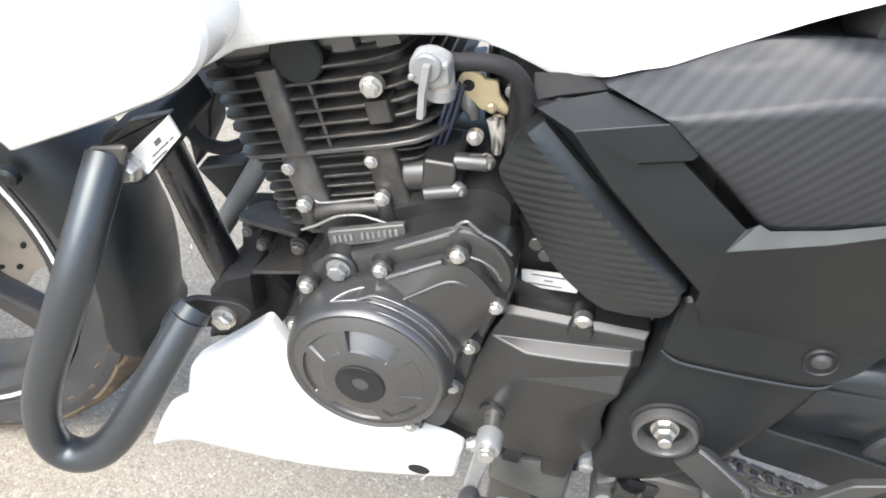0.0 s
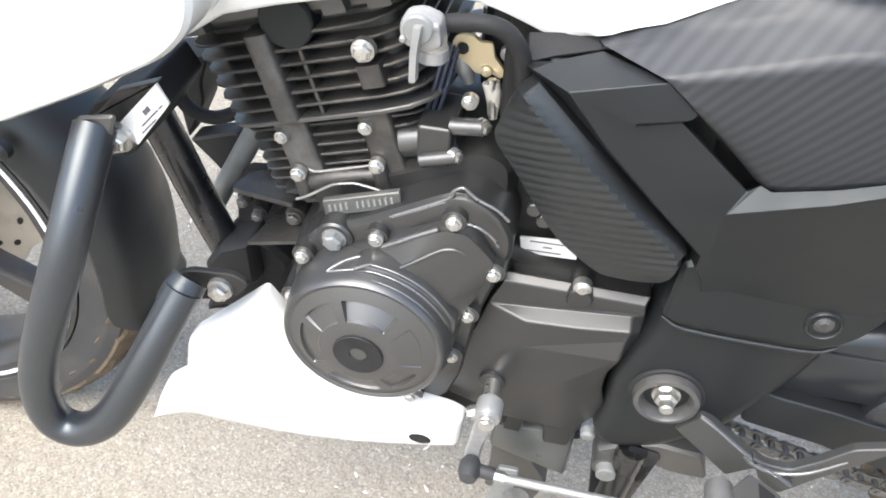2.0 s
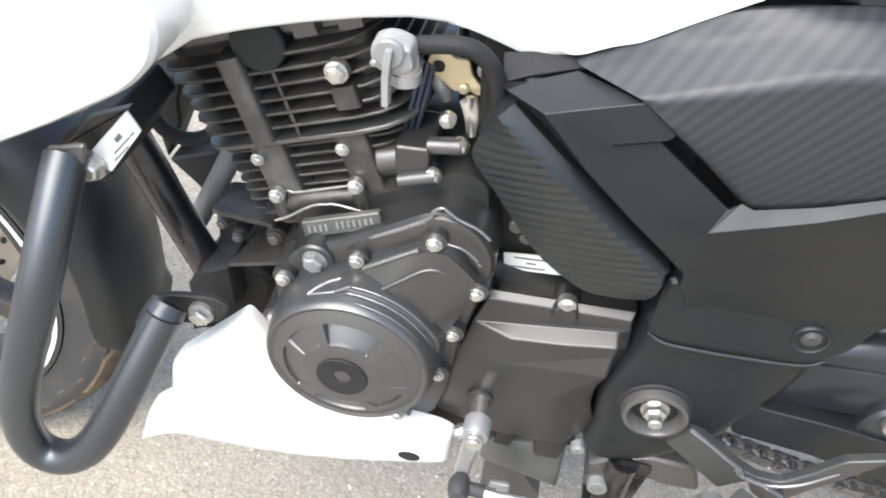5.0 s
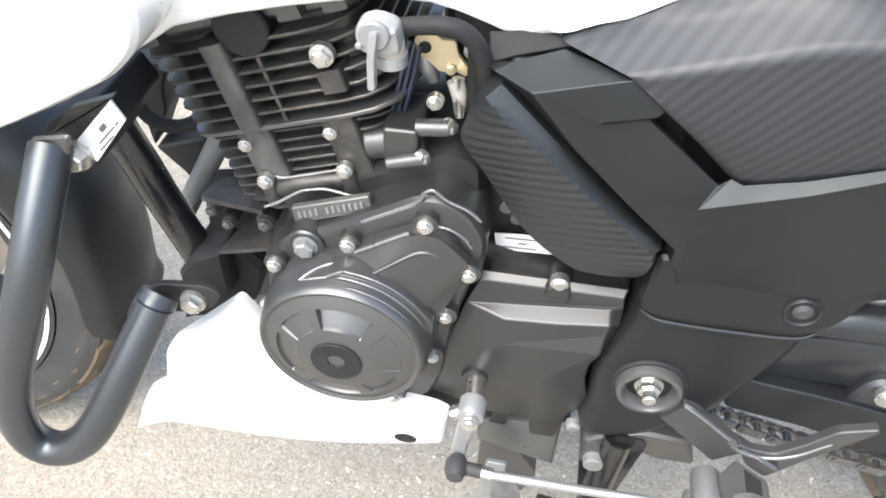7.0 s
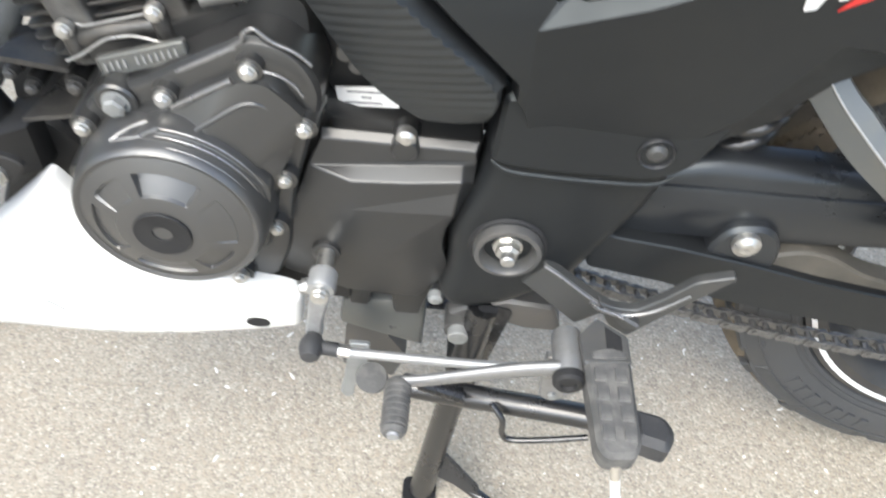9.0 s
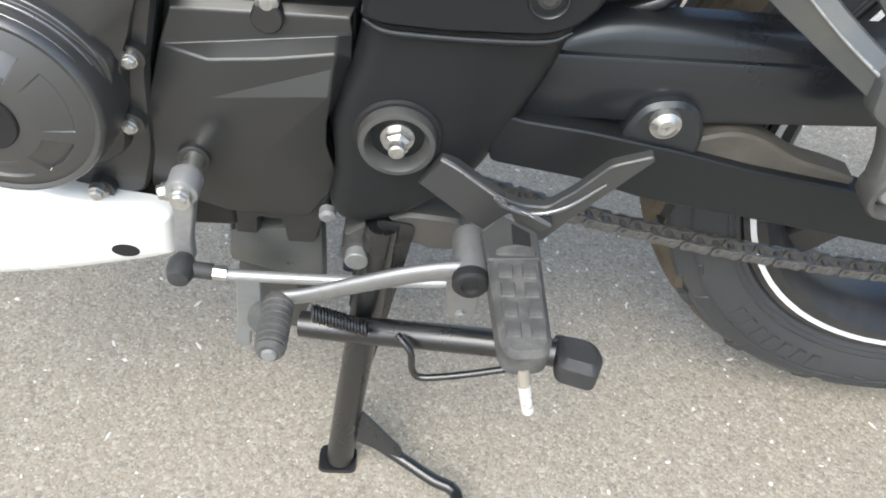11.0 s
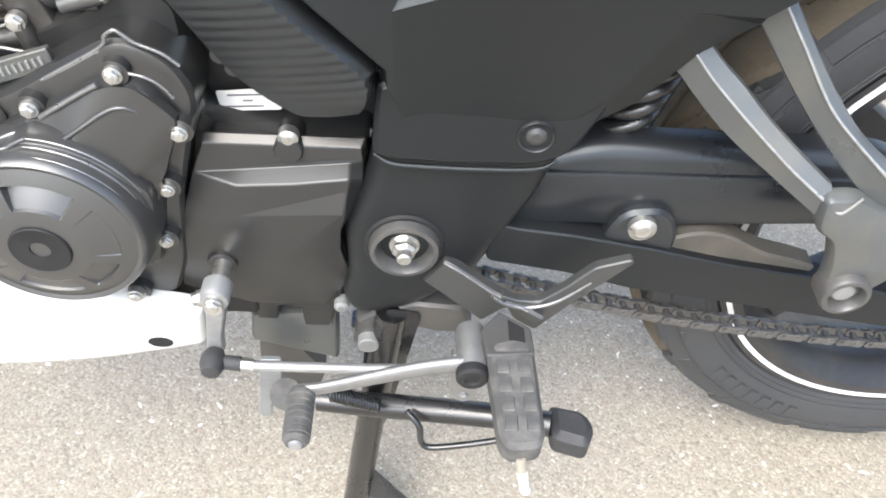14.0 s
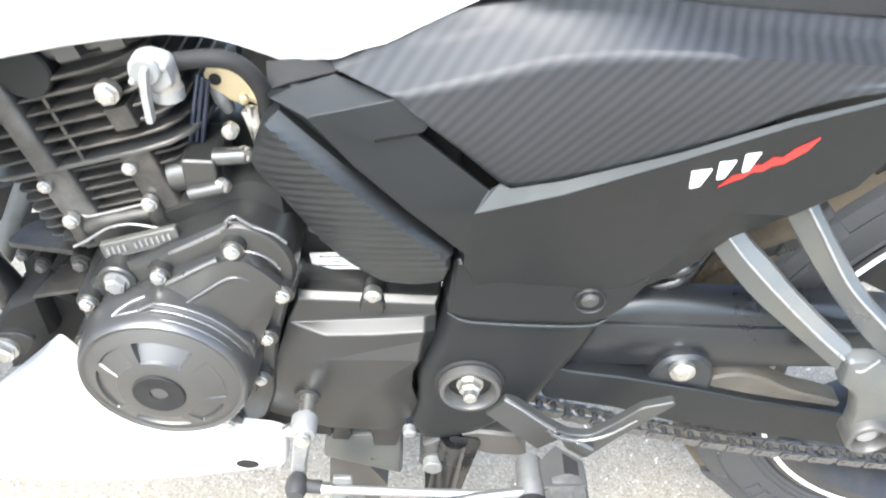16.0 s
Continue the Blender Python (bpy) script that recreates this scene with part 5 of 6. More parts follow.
stack([(-0.212, 0.377, 0.004), (-0.195, 0.400, 0.004), (-0.166, 0.412, 0.004), (-0.165, 0.364, 0.004), (-0.195, 0.348, 0.004), (-0.212, 0.362, 0.004)], 0.004, [(0, -0.012), (0, -0.058), (0.004, -0.064)], MATT, "tube_clamp", bike, "matt black clamp round the down tube")
stack([(-0.189, 0.400, 0.006), (-0.161, 0.400, 0.006), (-0.140, 0.378, 0.006), (-0.150, 0.341, 0.006), (-0.175, 0.313, 0.006), (-0.233, 0.298, 0.006), (-0.210, 0.348, 0.006)], 0.006, [(0, 0.05), (0, -0.040), (0.004, -0.046)], MATT, "lower_mount", bike, "matt black lower engine bracket")
tube("front_pipe", [(-0.226, 0.0, 0.396), (-0.219, 0.0, 0.408), (-0.189, 0.0, 0.459), (-0.165, 0.0, 0.50)], 0.0095, DULL, bike, "dull grey pipe in front of the cylinder", n=16)
stack([(-0.246, 0.453, 0.004), (-0.199, 0.468, 0.004), (-0.188, 0.451, 0.004), (-0.219, 0.419, 0.004), (-0.224, 0.428, 0.004)], 0.004, [(0, 0.03), (0, 0.012), (0.002, 0.010)], MATT, "front_stay", bike, "black stay plate behind the down tube")
stack([(-0.259, 0.533, 0.006), (-0.213, 0.539, 0.006), (-0.224, 0.512, 0.006), (-0.225, 0.493, 0.006), (-0.246, 0.453, 0.006), (-0.248, 0.481, 0.006)], 0.006, [(0, 0.04), (0, 0.012), (0.002, 0.010)], MATT, "horn_bracket", bike, "black bracket behind the down tube")
guard = tube("engine_guard", [(-0.2214, -0.1340, 0.5602), (-0.2221, -0.1490, 0.5465), (-0.2255, -0.1780, 0.5137), (-0.2376, -0.1960, 0.4725), (-0.2627, -0.2030, 0.4168), (-0.2774, -0.2045, 0.3794), (-0.2856, -0.2050, 0.3428), (-0.2810, -0.2050, 0.3195), (-0.2626, -0.2040, 0.3129), (-0.2414, -0.2010, 0.3251), (-0.2242, -0.1950, 0.3469), (-0.2040, -0.1780, 0.3849), (-0.1913, -0.1610, 0.4105), (-0.1803, -0.1440, 0.4324)],
             0.0138, GUARD, bike, "bent black powder-coated engine guard tube", n=24, steps=8, relax=30)
stack([(-0.230, 0.569, 0.005), (-0.201, 0.575, 0.005), (-0.211, 0.551, 0.005), (-0.220, 0.539, 0.005), (-0.238, 0.533, 0.005), (-0.239, 0.547, 0.005)], 0.004, [(0, -0.137), (0, -0.1385), (0.0015, -0.140)], GUNMETAL, "end_gusset", guard, "dusty flattened gusset at the tube end")
bolt((-0.162, -0.126, 0.420), guard, 0.0080)
upper = stack([(-0.250, 0.540, 0.004), (-0.236, 0.562, 0.004), (-0.195, 0.584), (-0.185, 0.565), (-0.215, 0.524, 0.006), (-0.240, 0.520, 0.006)], 0.004, [(0, -0.05), (0, -0.112), (0.001, -0.114)], MATT, "guard_bracket", bike, "black guard clamp bracket")
bolt((-0.212, -0.127, 0.548), upper, 0.0082)
stack([(-0.252, 0.545, 0.004), (-0.212, 0.552, 0.004), (-0.180, 0.590), (-0.212, 0.578), (-0.232, 0.557)], 0.002, [(0, -0.110), (0, -0.1165), (0.001, -0.1175)], FIN, "lug_plate", upper, "dusty steel lug plate")
tag = stack([(-0.210, 0.559), (-0.177, 0.593), (-0.171, 0.579), (-0.201, 0.543)], 0.001, [(0, -0.1225), (0, -0.124)], PAPER, "paper_label", bike, "white printed sticker with grey lines")
for u, v, w, h in ((0.30, 0.48, 0.62, 0.0034), (0.62, 0.30, 0.72, 0.0011), (0.80, 0.22, 0.60, 0.0010), (0.62, 0.76, 0.84, 0.0011)):
    a = Vector((-0.210, 0.559)).lerp(Vector((-0.201, 0.543)), u)
    d, e = Vector((0.033, 0.034)), Vector((0.5, -0.86)) * h
    p, q = a + d * v, a + d * w
    stack([p, q, q + e, p + e], 0, [(0, -0.1238), (0, -0.1245)], INK, "print_bar", tag)
tag2 = stack([(0.054, 0.462), (0.087, 0.470), (0.097, 0.467), (0.098, 0.456), (0.056, 0.447)], 0.001, [(0, -0.0605), (0, -0.062)], PAPER, "paper_label", bike, "white printed sticker with grey lines", bow=lambda x, z: -(x - 0.075) * 0.2)
for q, x0, x1 in ((0.0125, 0.062, 0.088), (0.0080, 0.072, 0.079), (0.0035, 0.060, 0.086)):
    z0, z1 = 0.447 + q + (x0 - 0.056) * 0.2, 0.447 + q + (x1 - 0.056) * 0.2
    stack([(x0, z0), (x1, z1), (x1, z1 + 0.0008), (x0, z0 + 0.0008)], 0, [(0, -0.0618), (0, -0.0627)], INK, "print_bar", tag2, bow=lambda x, z: -(x - 0.075) * 0.2)
stack([(0.045, 0.430), (0.165, 0.430), (0.165, 0.500), (0.045, 0.510)], 0.004, [(0, -0.02), (0, -0.050)], MATT, "case_top", bike, "black upper gearbox housing")
for p in ((0.062, -0.060, 0.494), (0.070, -0.060, 0.485)):
    bolt(p, bike, 0.0055, "socket", ENGINE)

# -- belly cowl --
cowl = stack([(-0.134, 0.411, 0.006), (-0.158, 0.388, 0.020), (-0.203, 0.346, 0.004), (-0.212, 0.333, 0.003), (-0.222, 0.288, 0.003), (-0.246, 0.267, 0.008), (-0.259, 0.240, 0.006), (-0.270, 0.212, 0.003), (-0.225, 0.230), (-0.130, 0.229, 0.03), (-0.060, 0.239, 0.03), (0.010, 0.257, 0.01), (0.027, 0.263, 0.004), (0.030, 0.300, 0.004), (0.018, 0.307), (-0.030, 0.314, 0.02), (-0.085, 0.336, 0.03), (-0.118, 0.385, 0.02)], 0.01,
             [(0.003, -0.098), (0, -0.100), (0, -0.108), (0.0015, -0.113), (0.005, -0.1165), (0.012, -0.1185)], WHITE, "belly_cowl", bike, "glossy white belly fairing under the engine", 30, n=5)
tube("scratch", [(-0.1745, -0.1186, 0.2740), (-0.1685, -0.1186, 0.2702), (-0.1618, -0.1186, 0.2632)], 0.0004, DULL, cowl, "thin grey scratch", n=6)
# The hole's shade is a black disc on the cowl's face.
lathe("drain_hole", [(0.0, 0.004), (0.0075, 0.004), (0.0078, -0.0006), (0.0, -0.0004)], RUBBER, cowl, "dark disc standing for a round hole", 24, Matrix.Translation((-0.006, -0.1185, 0.270)) @ Matrix.Diagonal((1.25, 1, 0.75, 1)))
bolt((-0.016, -0.112, 0.318), cowl, 0.0045)

# -- gear linkage --
tube("shift_shaft", [(0.050, -0.098, 0.344), (0.052, -0.150, 0.349)], 0.0062, STEEL, bike, "plated gear shift shaft", n=16)
arm = stack([(0.042, 0.351, 0.004), (0.060, 0.351, 0.004), (0.056, 0.330), (0.0505, 0.305), (0.049, 0.284, 0.004), (0.035, 0.284, 0.004), (0.038, 0.305), (0.0415, 0.330)], 0.003, [(0, -0.134), (0.001, -0.140), (0.002, -0.141)], ALLOY, "shift_arm", bike, "cast alloy shift arm")
lathe("clamp", [(0.0, 0.008), (0.0095, 0.008), (0.0104, 0.007), (0.0104, -0.007), (0.0095, -0.009), (0.0, -0.009)], ALLOY, arm, "", 28, Matrix.Translation((0.052, -0.136, 0.351)))
lathe("shaft_end", [(0.0, 0.0), (0.0050, 0.0), (0.0045, -0.002), (0.0, -0.002)], STEEL, arm, "", 18, Matrix.Translation((0.052, -0.145, 0.351)))
bolt((0.052, -0.147, 0.351), arm, 0.0050)
bolt((0.0395, -0.138, 0.346), arm, 0.0048, m=Matrix.Rotation(radians(-70), 4, "Z"))
ball = lathe("ball_joint_boot", [(0.0, -0.017), (0.009, -0.015), (0.0125, -0.006), (0.0125, 0.004), (0.009, 0.011), (0.0, 0.012)], BOOT, bike, "black rubber ball joint boot", 24, Matrix.Translation((0.043, -0.150, 0.290)) @ Matrix.Scale(0.74, 4))
tube("boot_neck", [(0.048, -0.150, 0.289), (0.063, -0.150, 0.287)], 0.0056, BOOT, ball, n=14)
tube("lock_nut", [(0.062, -0.150, 0.287), (0.072, -0.150, 0.286)], 0.0050, STEEL, ball, n=6)
tube("link_rod", [(0.070, -0.150, 0.285), (0.150, -0.152, 0.2865), (0.232, -0.156, 0.294)], 0.0039, ALLOY, bike, "bright alloy gear link rod", n=12)
lever = tube("gear_lever", [(0.108, -0.181, 0.300), (0.128, -0.181, 0.304), (0.160, -0.181, 0.316), (0.190, -0.181, 0.327), (0.210, -0.180, 0.331), (0.230, -0.178, 0.331)], [0.0062, 0.0066, 0.0075, 0.0078, 0.0095], LEVER, bike, "worn grey alloy gear lever", flat=0.6)
lathe("pivot_tube", [(0.0, -0.014), (0.0100, -0.014), (0.0108, -0.012), (0.0108, 0.020), (0.0098, 0.024), (0.0, 0.024)], LEVER, lever, "", 26, Matrix.Translation((0.229, -0.172, 0.331)))
lathe("pivot_cap", [(0.0, 0.002), (0.0112, 0.002), (0.0112, -0.004), (0.0095, -0.006), (0.006, -0.006), (0.005, -0.004), (0.0, -0.004)], RUBBER, lever, "black pivot bolt", 24, Matrix.Translation((0.229, -0.186, 0.331)))
stack([(0.216, 0.322), (0.242, 0.322), (0.239, 0.290), (0.2375, 0.268, 0.006), (0.2275, 0.262, 0.006), (0.2185, 0.268, 0.006), (0.217, 0.290)], 0.004, [(0, -0.158), (0, -0.163), (0.0008, -0.164)], LEVER, "lever_tab", lever)
bolt((0.2276, -0.165, 0.2725), lever, 0.0036, "pan", DULL)
prof = [(0.0, 0.022), (0.0095, 0.022)]
for i in range(7):
    y = 0.018 - i * 0.0062
    prof += [(0.0108, y), (0.0108, y - 0.0036), (0.0100, y - 0.0042), (0.0100, y - 0.0058)]
prof += [(0.0104, -0.026), (0.008, -0.030), (0.0, -0.030)]
toe = lathe("toe_rubber", prof, PEG, lever, "ribbed grey rubber toe piece", 24, Matrix.Translation((0.112, -0.199, 0.299)) @ Matrix.Diagonal((0.9, 0.80, 0.9, 1)))
lathe("toe_pin", [(0.0, 0), (0.0048, 0), (0.0042, -0.0025), (0.0, -0.003)], ALLOY, lever, "", 16, Matrix.Translation((0.112, -0.2225, 0.299)))

# -- rider footrest --
hang = stack([(0.194, 0.338), (0.209, 0.364), (0.216, 0.362), (0.246, 0.346), (0.284, 0.333, 0.003), (0.276, 0.323, 0.003), (0.256, 0.334), (0.240, 0.311, 0.004)], 0.003, [(0, -0.104), (0, -0.112), (0.0018, -0.1145)], FORGED, "footrest_bracket", bike, "dark cast footrest bracket with painted edge highlights", bow=lambda x, z: -(x - 0.209) * 0.34)
stack([(0.250, 0.348), (0.262, 0.343), (0.278, 0.342), (0.294, 0.357), (0.312, 0.379), (0.336, 0.388, 0.002), (0.338, 0.384, 0.002), (0.300, 0.338), (0.279, 0.310), (0.262, 0.322)], 0.004, [(0, -0.124), (0, -0.130), (0.001, -0.131)], FORGED, "heel_plate", hang, "dark forged heel plate")
# Bright lines on the bracket's edge and rib are painted as pale tubes.
tube("edge_glint", [(0.209, -0.1148, 0.3635), (0.222, -0.1190, 0.3580), (0.246, -0.1272, 0.3452), (0.270, -0.1355, 0.3370)], 0.0009, DIM_GLINT, hang, n=8)
tube("rib", [(0.244, -0.133, 0.350), (0.252, -0.133, 0.343), (0.270, -0.132, 0.337), (0.290, -0.132, 0.344), (0.312, -0.131, 0.364)], [0.0016, 0.0018, 0.0018, 0.0015, 0.0008], DIM_GLINT, hang, n=10)
stack([(0.249, -0.141, 0.002), (0.235, -0.157, 0.002), (0.238, -0.180), (0.271, -0.178), (0.270, -0.155, 0.002)], 0.002, [(0, 0.326), (0, 0.342), (0.001, 0.3435)], GUNMETAL, "clevis", hang, m=SWAP)
# Black plate on top, painted as the shade in the clevis recess.
stack([(0.254, -0.149), (0.265, -0.157), (0.265, -0.172), (0.254, -0.172)], 0.001, [(0, 0.342), (0, 0.3442)], RUBBER, "clevis_gap", hang, m=SWAP)
peg = stack([(0.238, -0.172, 0.004), (0.271, -0.170, 0.004), (0.2725, -0.238, 0.010), (0.268, -0.247, 0.006), (0.249, -0.249, 0.006), (0.2435, -0.241, 0.010)], 0.005, [(0.003, 0.322), (0, 0.325), (0, 0.339), (0.003, 0.343)], PEG, "footrest", bike, "worn grey rubber rider footrest", m=SWAP)
tile = stack([(-0.0045, -0.006), (0.0045, -0.006), (0.0045, 0.006), (-0.0045, 0.006)], 0.0015, [(0, 0.0), (0.0008, 0.0018)], PEG, "grip_block", peg, m=SWAP)
tile.matrix_basis = Matrix.Translation((0.2485, -0.188, 0.3425))
for i in range(4):
    for j in range(2):
        if i or j:
            again(tile, peg, Matrix.Translation((0.2485 + 0.014 * j + 0.0008 * i, -0.188 - 0.0145 * i, 0.3425)))
# The pin is two-toned: tan above, bright below.
feeler = tube("footrest_feeler", [(0.2572, -0.246, 0.328), (0.2590, -0.250, 0.3170)], 0.0036, SEDIMENT, peg, "tan upper part of the pin below the footrest", n=12)
tube("tip", [(0.2588, -0.250, 0.3178), (0.2641, -0.252, 0.2945)], 0.0036, PIN_TIP, feeler, "bright lower part of the pin", n=14)
stack([(0.243, -0.171), (0.256, -0.167), (0.268, -0.170), (0.268, -0.176), (0.243, -0.177)], 0.003, [(0, 0.342), (0.001, 0.3455)], PEG, "rubber_lip", peg, m=SWAP)

# -- stands --
cs = group("centre_stand", bike, "black tubular centre stand, legs down on the asphalt")
for s in (-1, 1):
    tube("leg", [(0.172, 0.100 * s, 0.290), (0.150, 0.115 * s, 0.12), (0.136, 0.126 * s, 0.006)], 0.0125, FRAME, cs, n=18)
    stack([(0.116, -0.140), (0.152, -0.140), (0.152, -0.112), (0.116, -0.112)] if s < 0 else [(0.116, 0.112), (0.152, 0.112), (0.152, 0.140), (0.116, 0.140)], 0.008, [(0, 0.0005), (0.001, 0.0045)], FRAME, "foot", cs, m=SWAP)
    stack([(0.168, 0.295), (0.196, 0.290), (0.172, 0.16), (0.158, 0.09), (0.152, 0.09), (0.160, 0.20)], 0.006, [(0, 0.096 * s), (0, 0.101 * s)], FRAME, "leg_plate", cs)
tube("cross_tube", [(0.158, -0.105, 0.205), (0.158, 0.105, 0.205)], 0.011, FRAME, cs, n=16)
tube("foot_lever", [(0.140, -0.118, 0.050), (0.165, -0.126, 0.040), (0.192, -0.139, 0.032), (0.222, -0.156, 0.026), (0.240, -0.164, 0.024), (0.245, -0.180, 0.024), (0.247, -0.240, 0.024)], 0.0058, FRAME, cs, "black foot lever rod", n=12)
patch("gusset", {"a": (0.144, -0.110, 0.085), "b": (0.146, -0.124, 0.040), "c": (0.196, -0.142, 0.034), "d": (0.193, -0.130, 0.036)}, ["a b c d"], FRAME, cs, "", 0.003, 0.0008)
tube("stand_spring", [(0.165 + 0.006 * math.cos(i * 1.3), -0.088 + 0.006 * math.sin(i * 1.3), 0.285 - 0.0011 * i) for i in range(90)], 0.0014, FRAME, cs, n=6, steps=2)
lathe("stand_pivot", [(0.0, 0.02), (0.012, 0.02), (0.012, -0.004), (0.0, -0.004)], GUNMETAL, cs, "", 24, Matrix.Translation((0.154, -0.102, 0.264)))
bolt((0.154, -0.106, 0.264), cs, 0.0085, "socket", DULL)
ss = tube("side_stand", [(0.112, -0.122, 0.200), (0.1475, -0.128, 0.2034), (0.1938, -0.138, 0.2130), (0.2584, -0.151, 0.2240), (0.2999, -0.16, 0.2275)], 0.0104, FRAME, bike, "gloss black side stand folded up", n=18)
stack([(0.299, -0.146, 0.006), (0.327, -0.1515, 0.008), (0.334, -0.167, 0.008), (0.326, -0.184, 0.006), (0.300, -0.176, 0.006)], 0.008, [(0.004, 0.211), (0, 0.215), (0, 0.232), (0.006, 0.238)], BOOT, "stand_foot", ss, "black rounded stand foot", m=SWAP)
tube("spring", [(0.125 + 0.000488 * i, -0.143 + 0.0058 * math.cos(i * 1.35), 0.2400 - 0.0002 * i + 0.0058 * math.sin(i * 1.35)) for i in range(80)], 0.0014, FRAME, ss, n=6, steps=2)
tube("tang", [(0.186, -0.150, 0.228), (0.196, -0.158, 0.218), (0.198, -0.160, 0.200), (0.206, -0.162, 0.193), (0.236, -0.163, 0.200), (0.268, -0.163, 0.210)], 0.0028, FRAME, ss, "bent black wire kick tang", n=10)
lathe("stand_hinge", [(0.0, 0.018)] + [(0.0135 if q % 2 else 0.0118, 0.018 - q * 0.0045) for q in range(8)] + [(0.0, -0.016)], PEG, ss, "ribbed rubber hinge boot", 22, Matrix.Translation((0.084, -0.112, 0.190)) @ Matrix.Rotation(radians(-60), 4, "X"))
stack([(0.064, 0.235), (0.058, 0.180), (0.054, 0.156, 0.003), (0.058, 0.147, 0.004), (0.066, 0.150, 0.004), (0.068, 0.170, 0.003), (0.078, 0.178, 0.004), (0.082, 0.235)], 0.003, [(0, -0.104), (0, -0.107), (0.001, -0.108)], DULL, "stand_bracket", bike, "grey stand bracket plate")
# plate box low behind the linkage
chamber = stack([(0.0540, 0.2502), (0.1262, 0.2559), (0.1247, 0.1886), (0.1019, 0.1961), (0.0758, 0.2049), (0.0499, 0.2141)], 0.004, [(0, -0.058), (0, -0.068), (0.002, -0.072), (0.006, -0.073)], SATIN, "exhaust_chamber", bike, "dull grey exhaust collector box")
stack([(0.0551, 0.2052), (0.0840, 0.2069), (0.1104, 0.1599), (0.0981, 0.1238), (0.0502, 0.1390)], 0.003, [(0, -0.02), (0, -0.066)], GUNMETAL, "lower_shell", chamber)
stack([(0.030, 0.262), (0.165, 0.300), (0.21, 0.30), (0.21, 0.285), (0.165, 0.262), (0.12, 0.25), (0.04, 0.24)], 0.006, [(0, 0.08), (0, -0.05)], MATT, "lower_frame_rail", bike, "black lower frame rail")
stack([(0.1421, 0.2757), (0.1607, 0.2881), (0.1882, 0.2988), (0.2276, 0.2947), (0.2380, 0.2643), (0.2069, 0.2645), (0.1759, 0.2757), (0.1541, 0.2717)], 0.004, [(0, -0.06), (0, -0.096), (0.002, -0.099)], GUNMETAL, "stand_lug", bike, "dusty black stand mounting lug")

# -- swingarm, chain and rear parts --
sw = stack([(0.230, 0.392), (0.258, 0.436, 0.02), (0.300, 0.452, 0.02), (0.500, 0.449), (0.640, 0.400, 0.03), (0.725, 0.345, 0.02), (0.720, 0.315, 0.02), (0.640, 0.330), (0.540, 0.386, 0.02), (0.350, 0.380), (0.25, 0.372)], 0.01, [(0, -0.066), (0, -0.076), (0.0012, -0.0815), (0.005, -0.0865), (0.012, -0.0900)], SWINGPAINT, "swingarm", bike, "black box-section swingarm", 40)
stack([(0.235, 0.4315), (0.520, 0.4315), (0.560, 0.410), (0.545, 0.392), (0.355, 0.384), (0.24, 0.384)], 0.006, [(0, -0.084), (0, -0.0900), (0.0012, -0.0922), (0.0035, -0.0932)], SWINGPAINT, "raised_panel", sw)
stack([(0.322, 0.362), (0.322, 0.382, 0.012), (0.332, 0.405, 0.018), (0.362, 0.408, 0.018), (0.376, 0.388, 0.012), (0.376, 0.362)], 0.008, [(0, -0.08), (0.001, -0.098), (0.004, -0.101)], SWINGPAINT, "guard_boss", sw)
bolt((0.3465, -0.102, 0.392), sw, 0.0104, "pan", STEEL)
cg = stack([(0.238, 0.396, 0.004), (0.258, 0.389), (0.300, 0.3835), (0.362, 0.3712), (0.4127, 0.3590), (0.4823, 0.3470), (0.560, 0.328), (0.700, 0.315), (0.700, 0.285), (0.567, 0.290), (0.437, 0.314), (0.347, 0.330), (0.300, 0.345), (0.240, 0.356)], 0.006, [(0, -0.086), (0, -0.1035), (0.0012, -0.1047)], PLASTIC, "chain_guard", bike, "black plastic chain guard with dust", 28)
stack([(0.350, 0.366, 0.004), (0.364, 0.3690, 0.004), (0.3752, 0.3780, 0.006), (0.3945, 0.3840, 0.010), (0.4147, 0.3800, 0.010), (0.444, 0.3635, 0.010), (0.4676, 0.3575, 0.006), (0.4896, 0.3500, 0.004), (0.484, 0.340, 0.004), (0.434, 0.346, 0.004), (0.355, 0.356, 0.004)], 0.004, [(0, -0.080), (0, -0.0955), (0.002, -0.0975)], DIRT, "dusty_lip", cg, "tan dust on the guard's top lip")


def chain_run(points, chain, y):
    """Links of bush and outer plates along a line, one object a link."""
    path = spline([(x, 0, z) for x, z in points], 40)
    pitch, d, made = 0.0127, 0.0, []
    at = [path[0]]
    for p, q in zip(path, path[1:]):
        d += (q - p).length
        if d >= pitch:
            at.append(q)
            d = 0.0
    for i, (p, q) in enumerate(zip(at, at[1:])):
        a = math.atan2(q.z - p.z, q.x - p.x)
        m = Matrix.Translation((p.x, y, p.z)) @ Matrix.Rotation(-a, 4, "Y")
        again(LINKS[i % 2], chain, m)


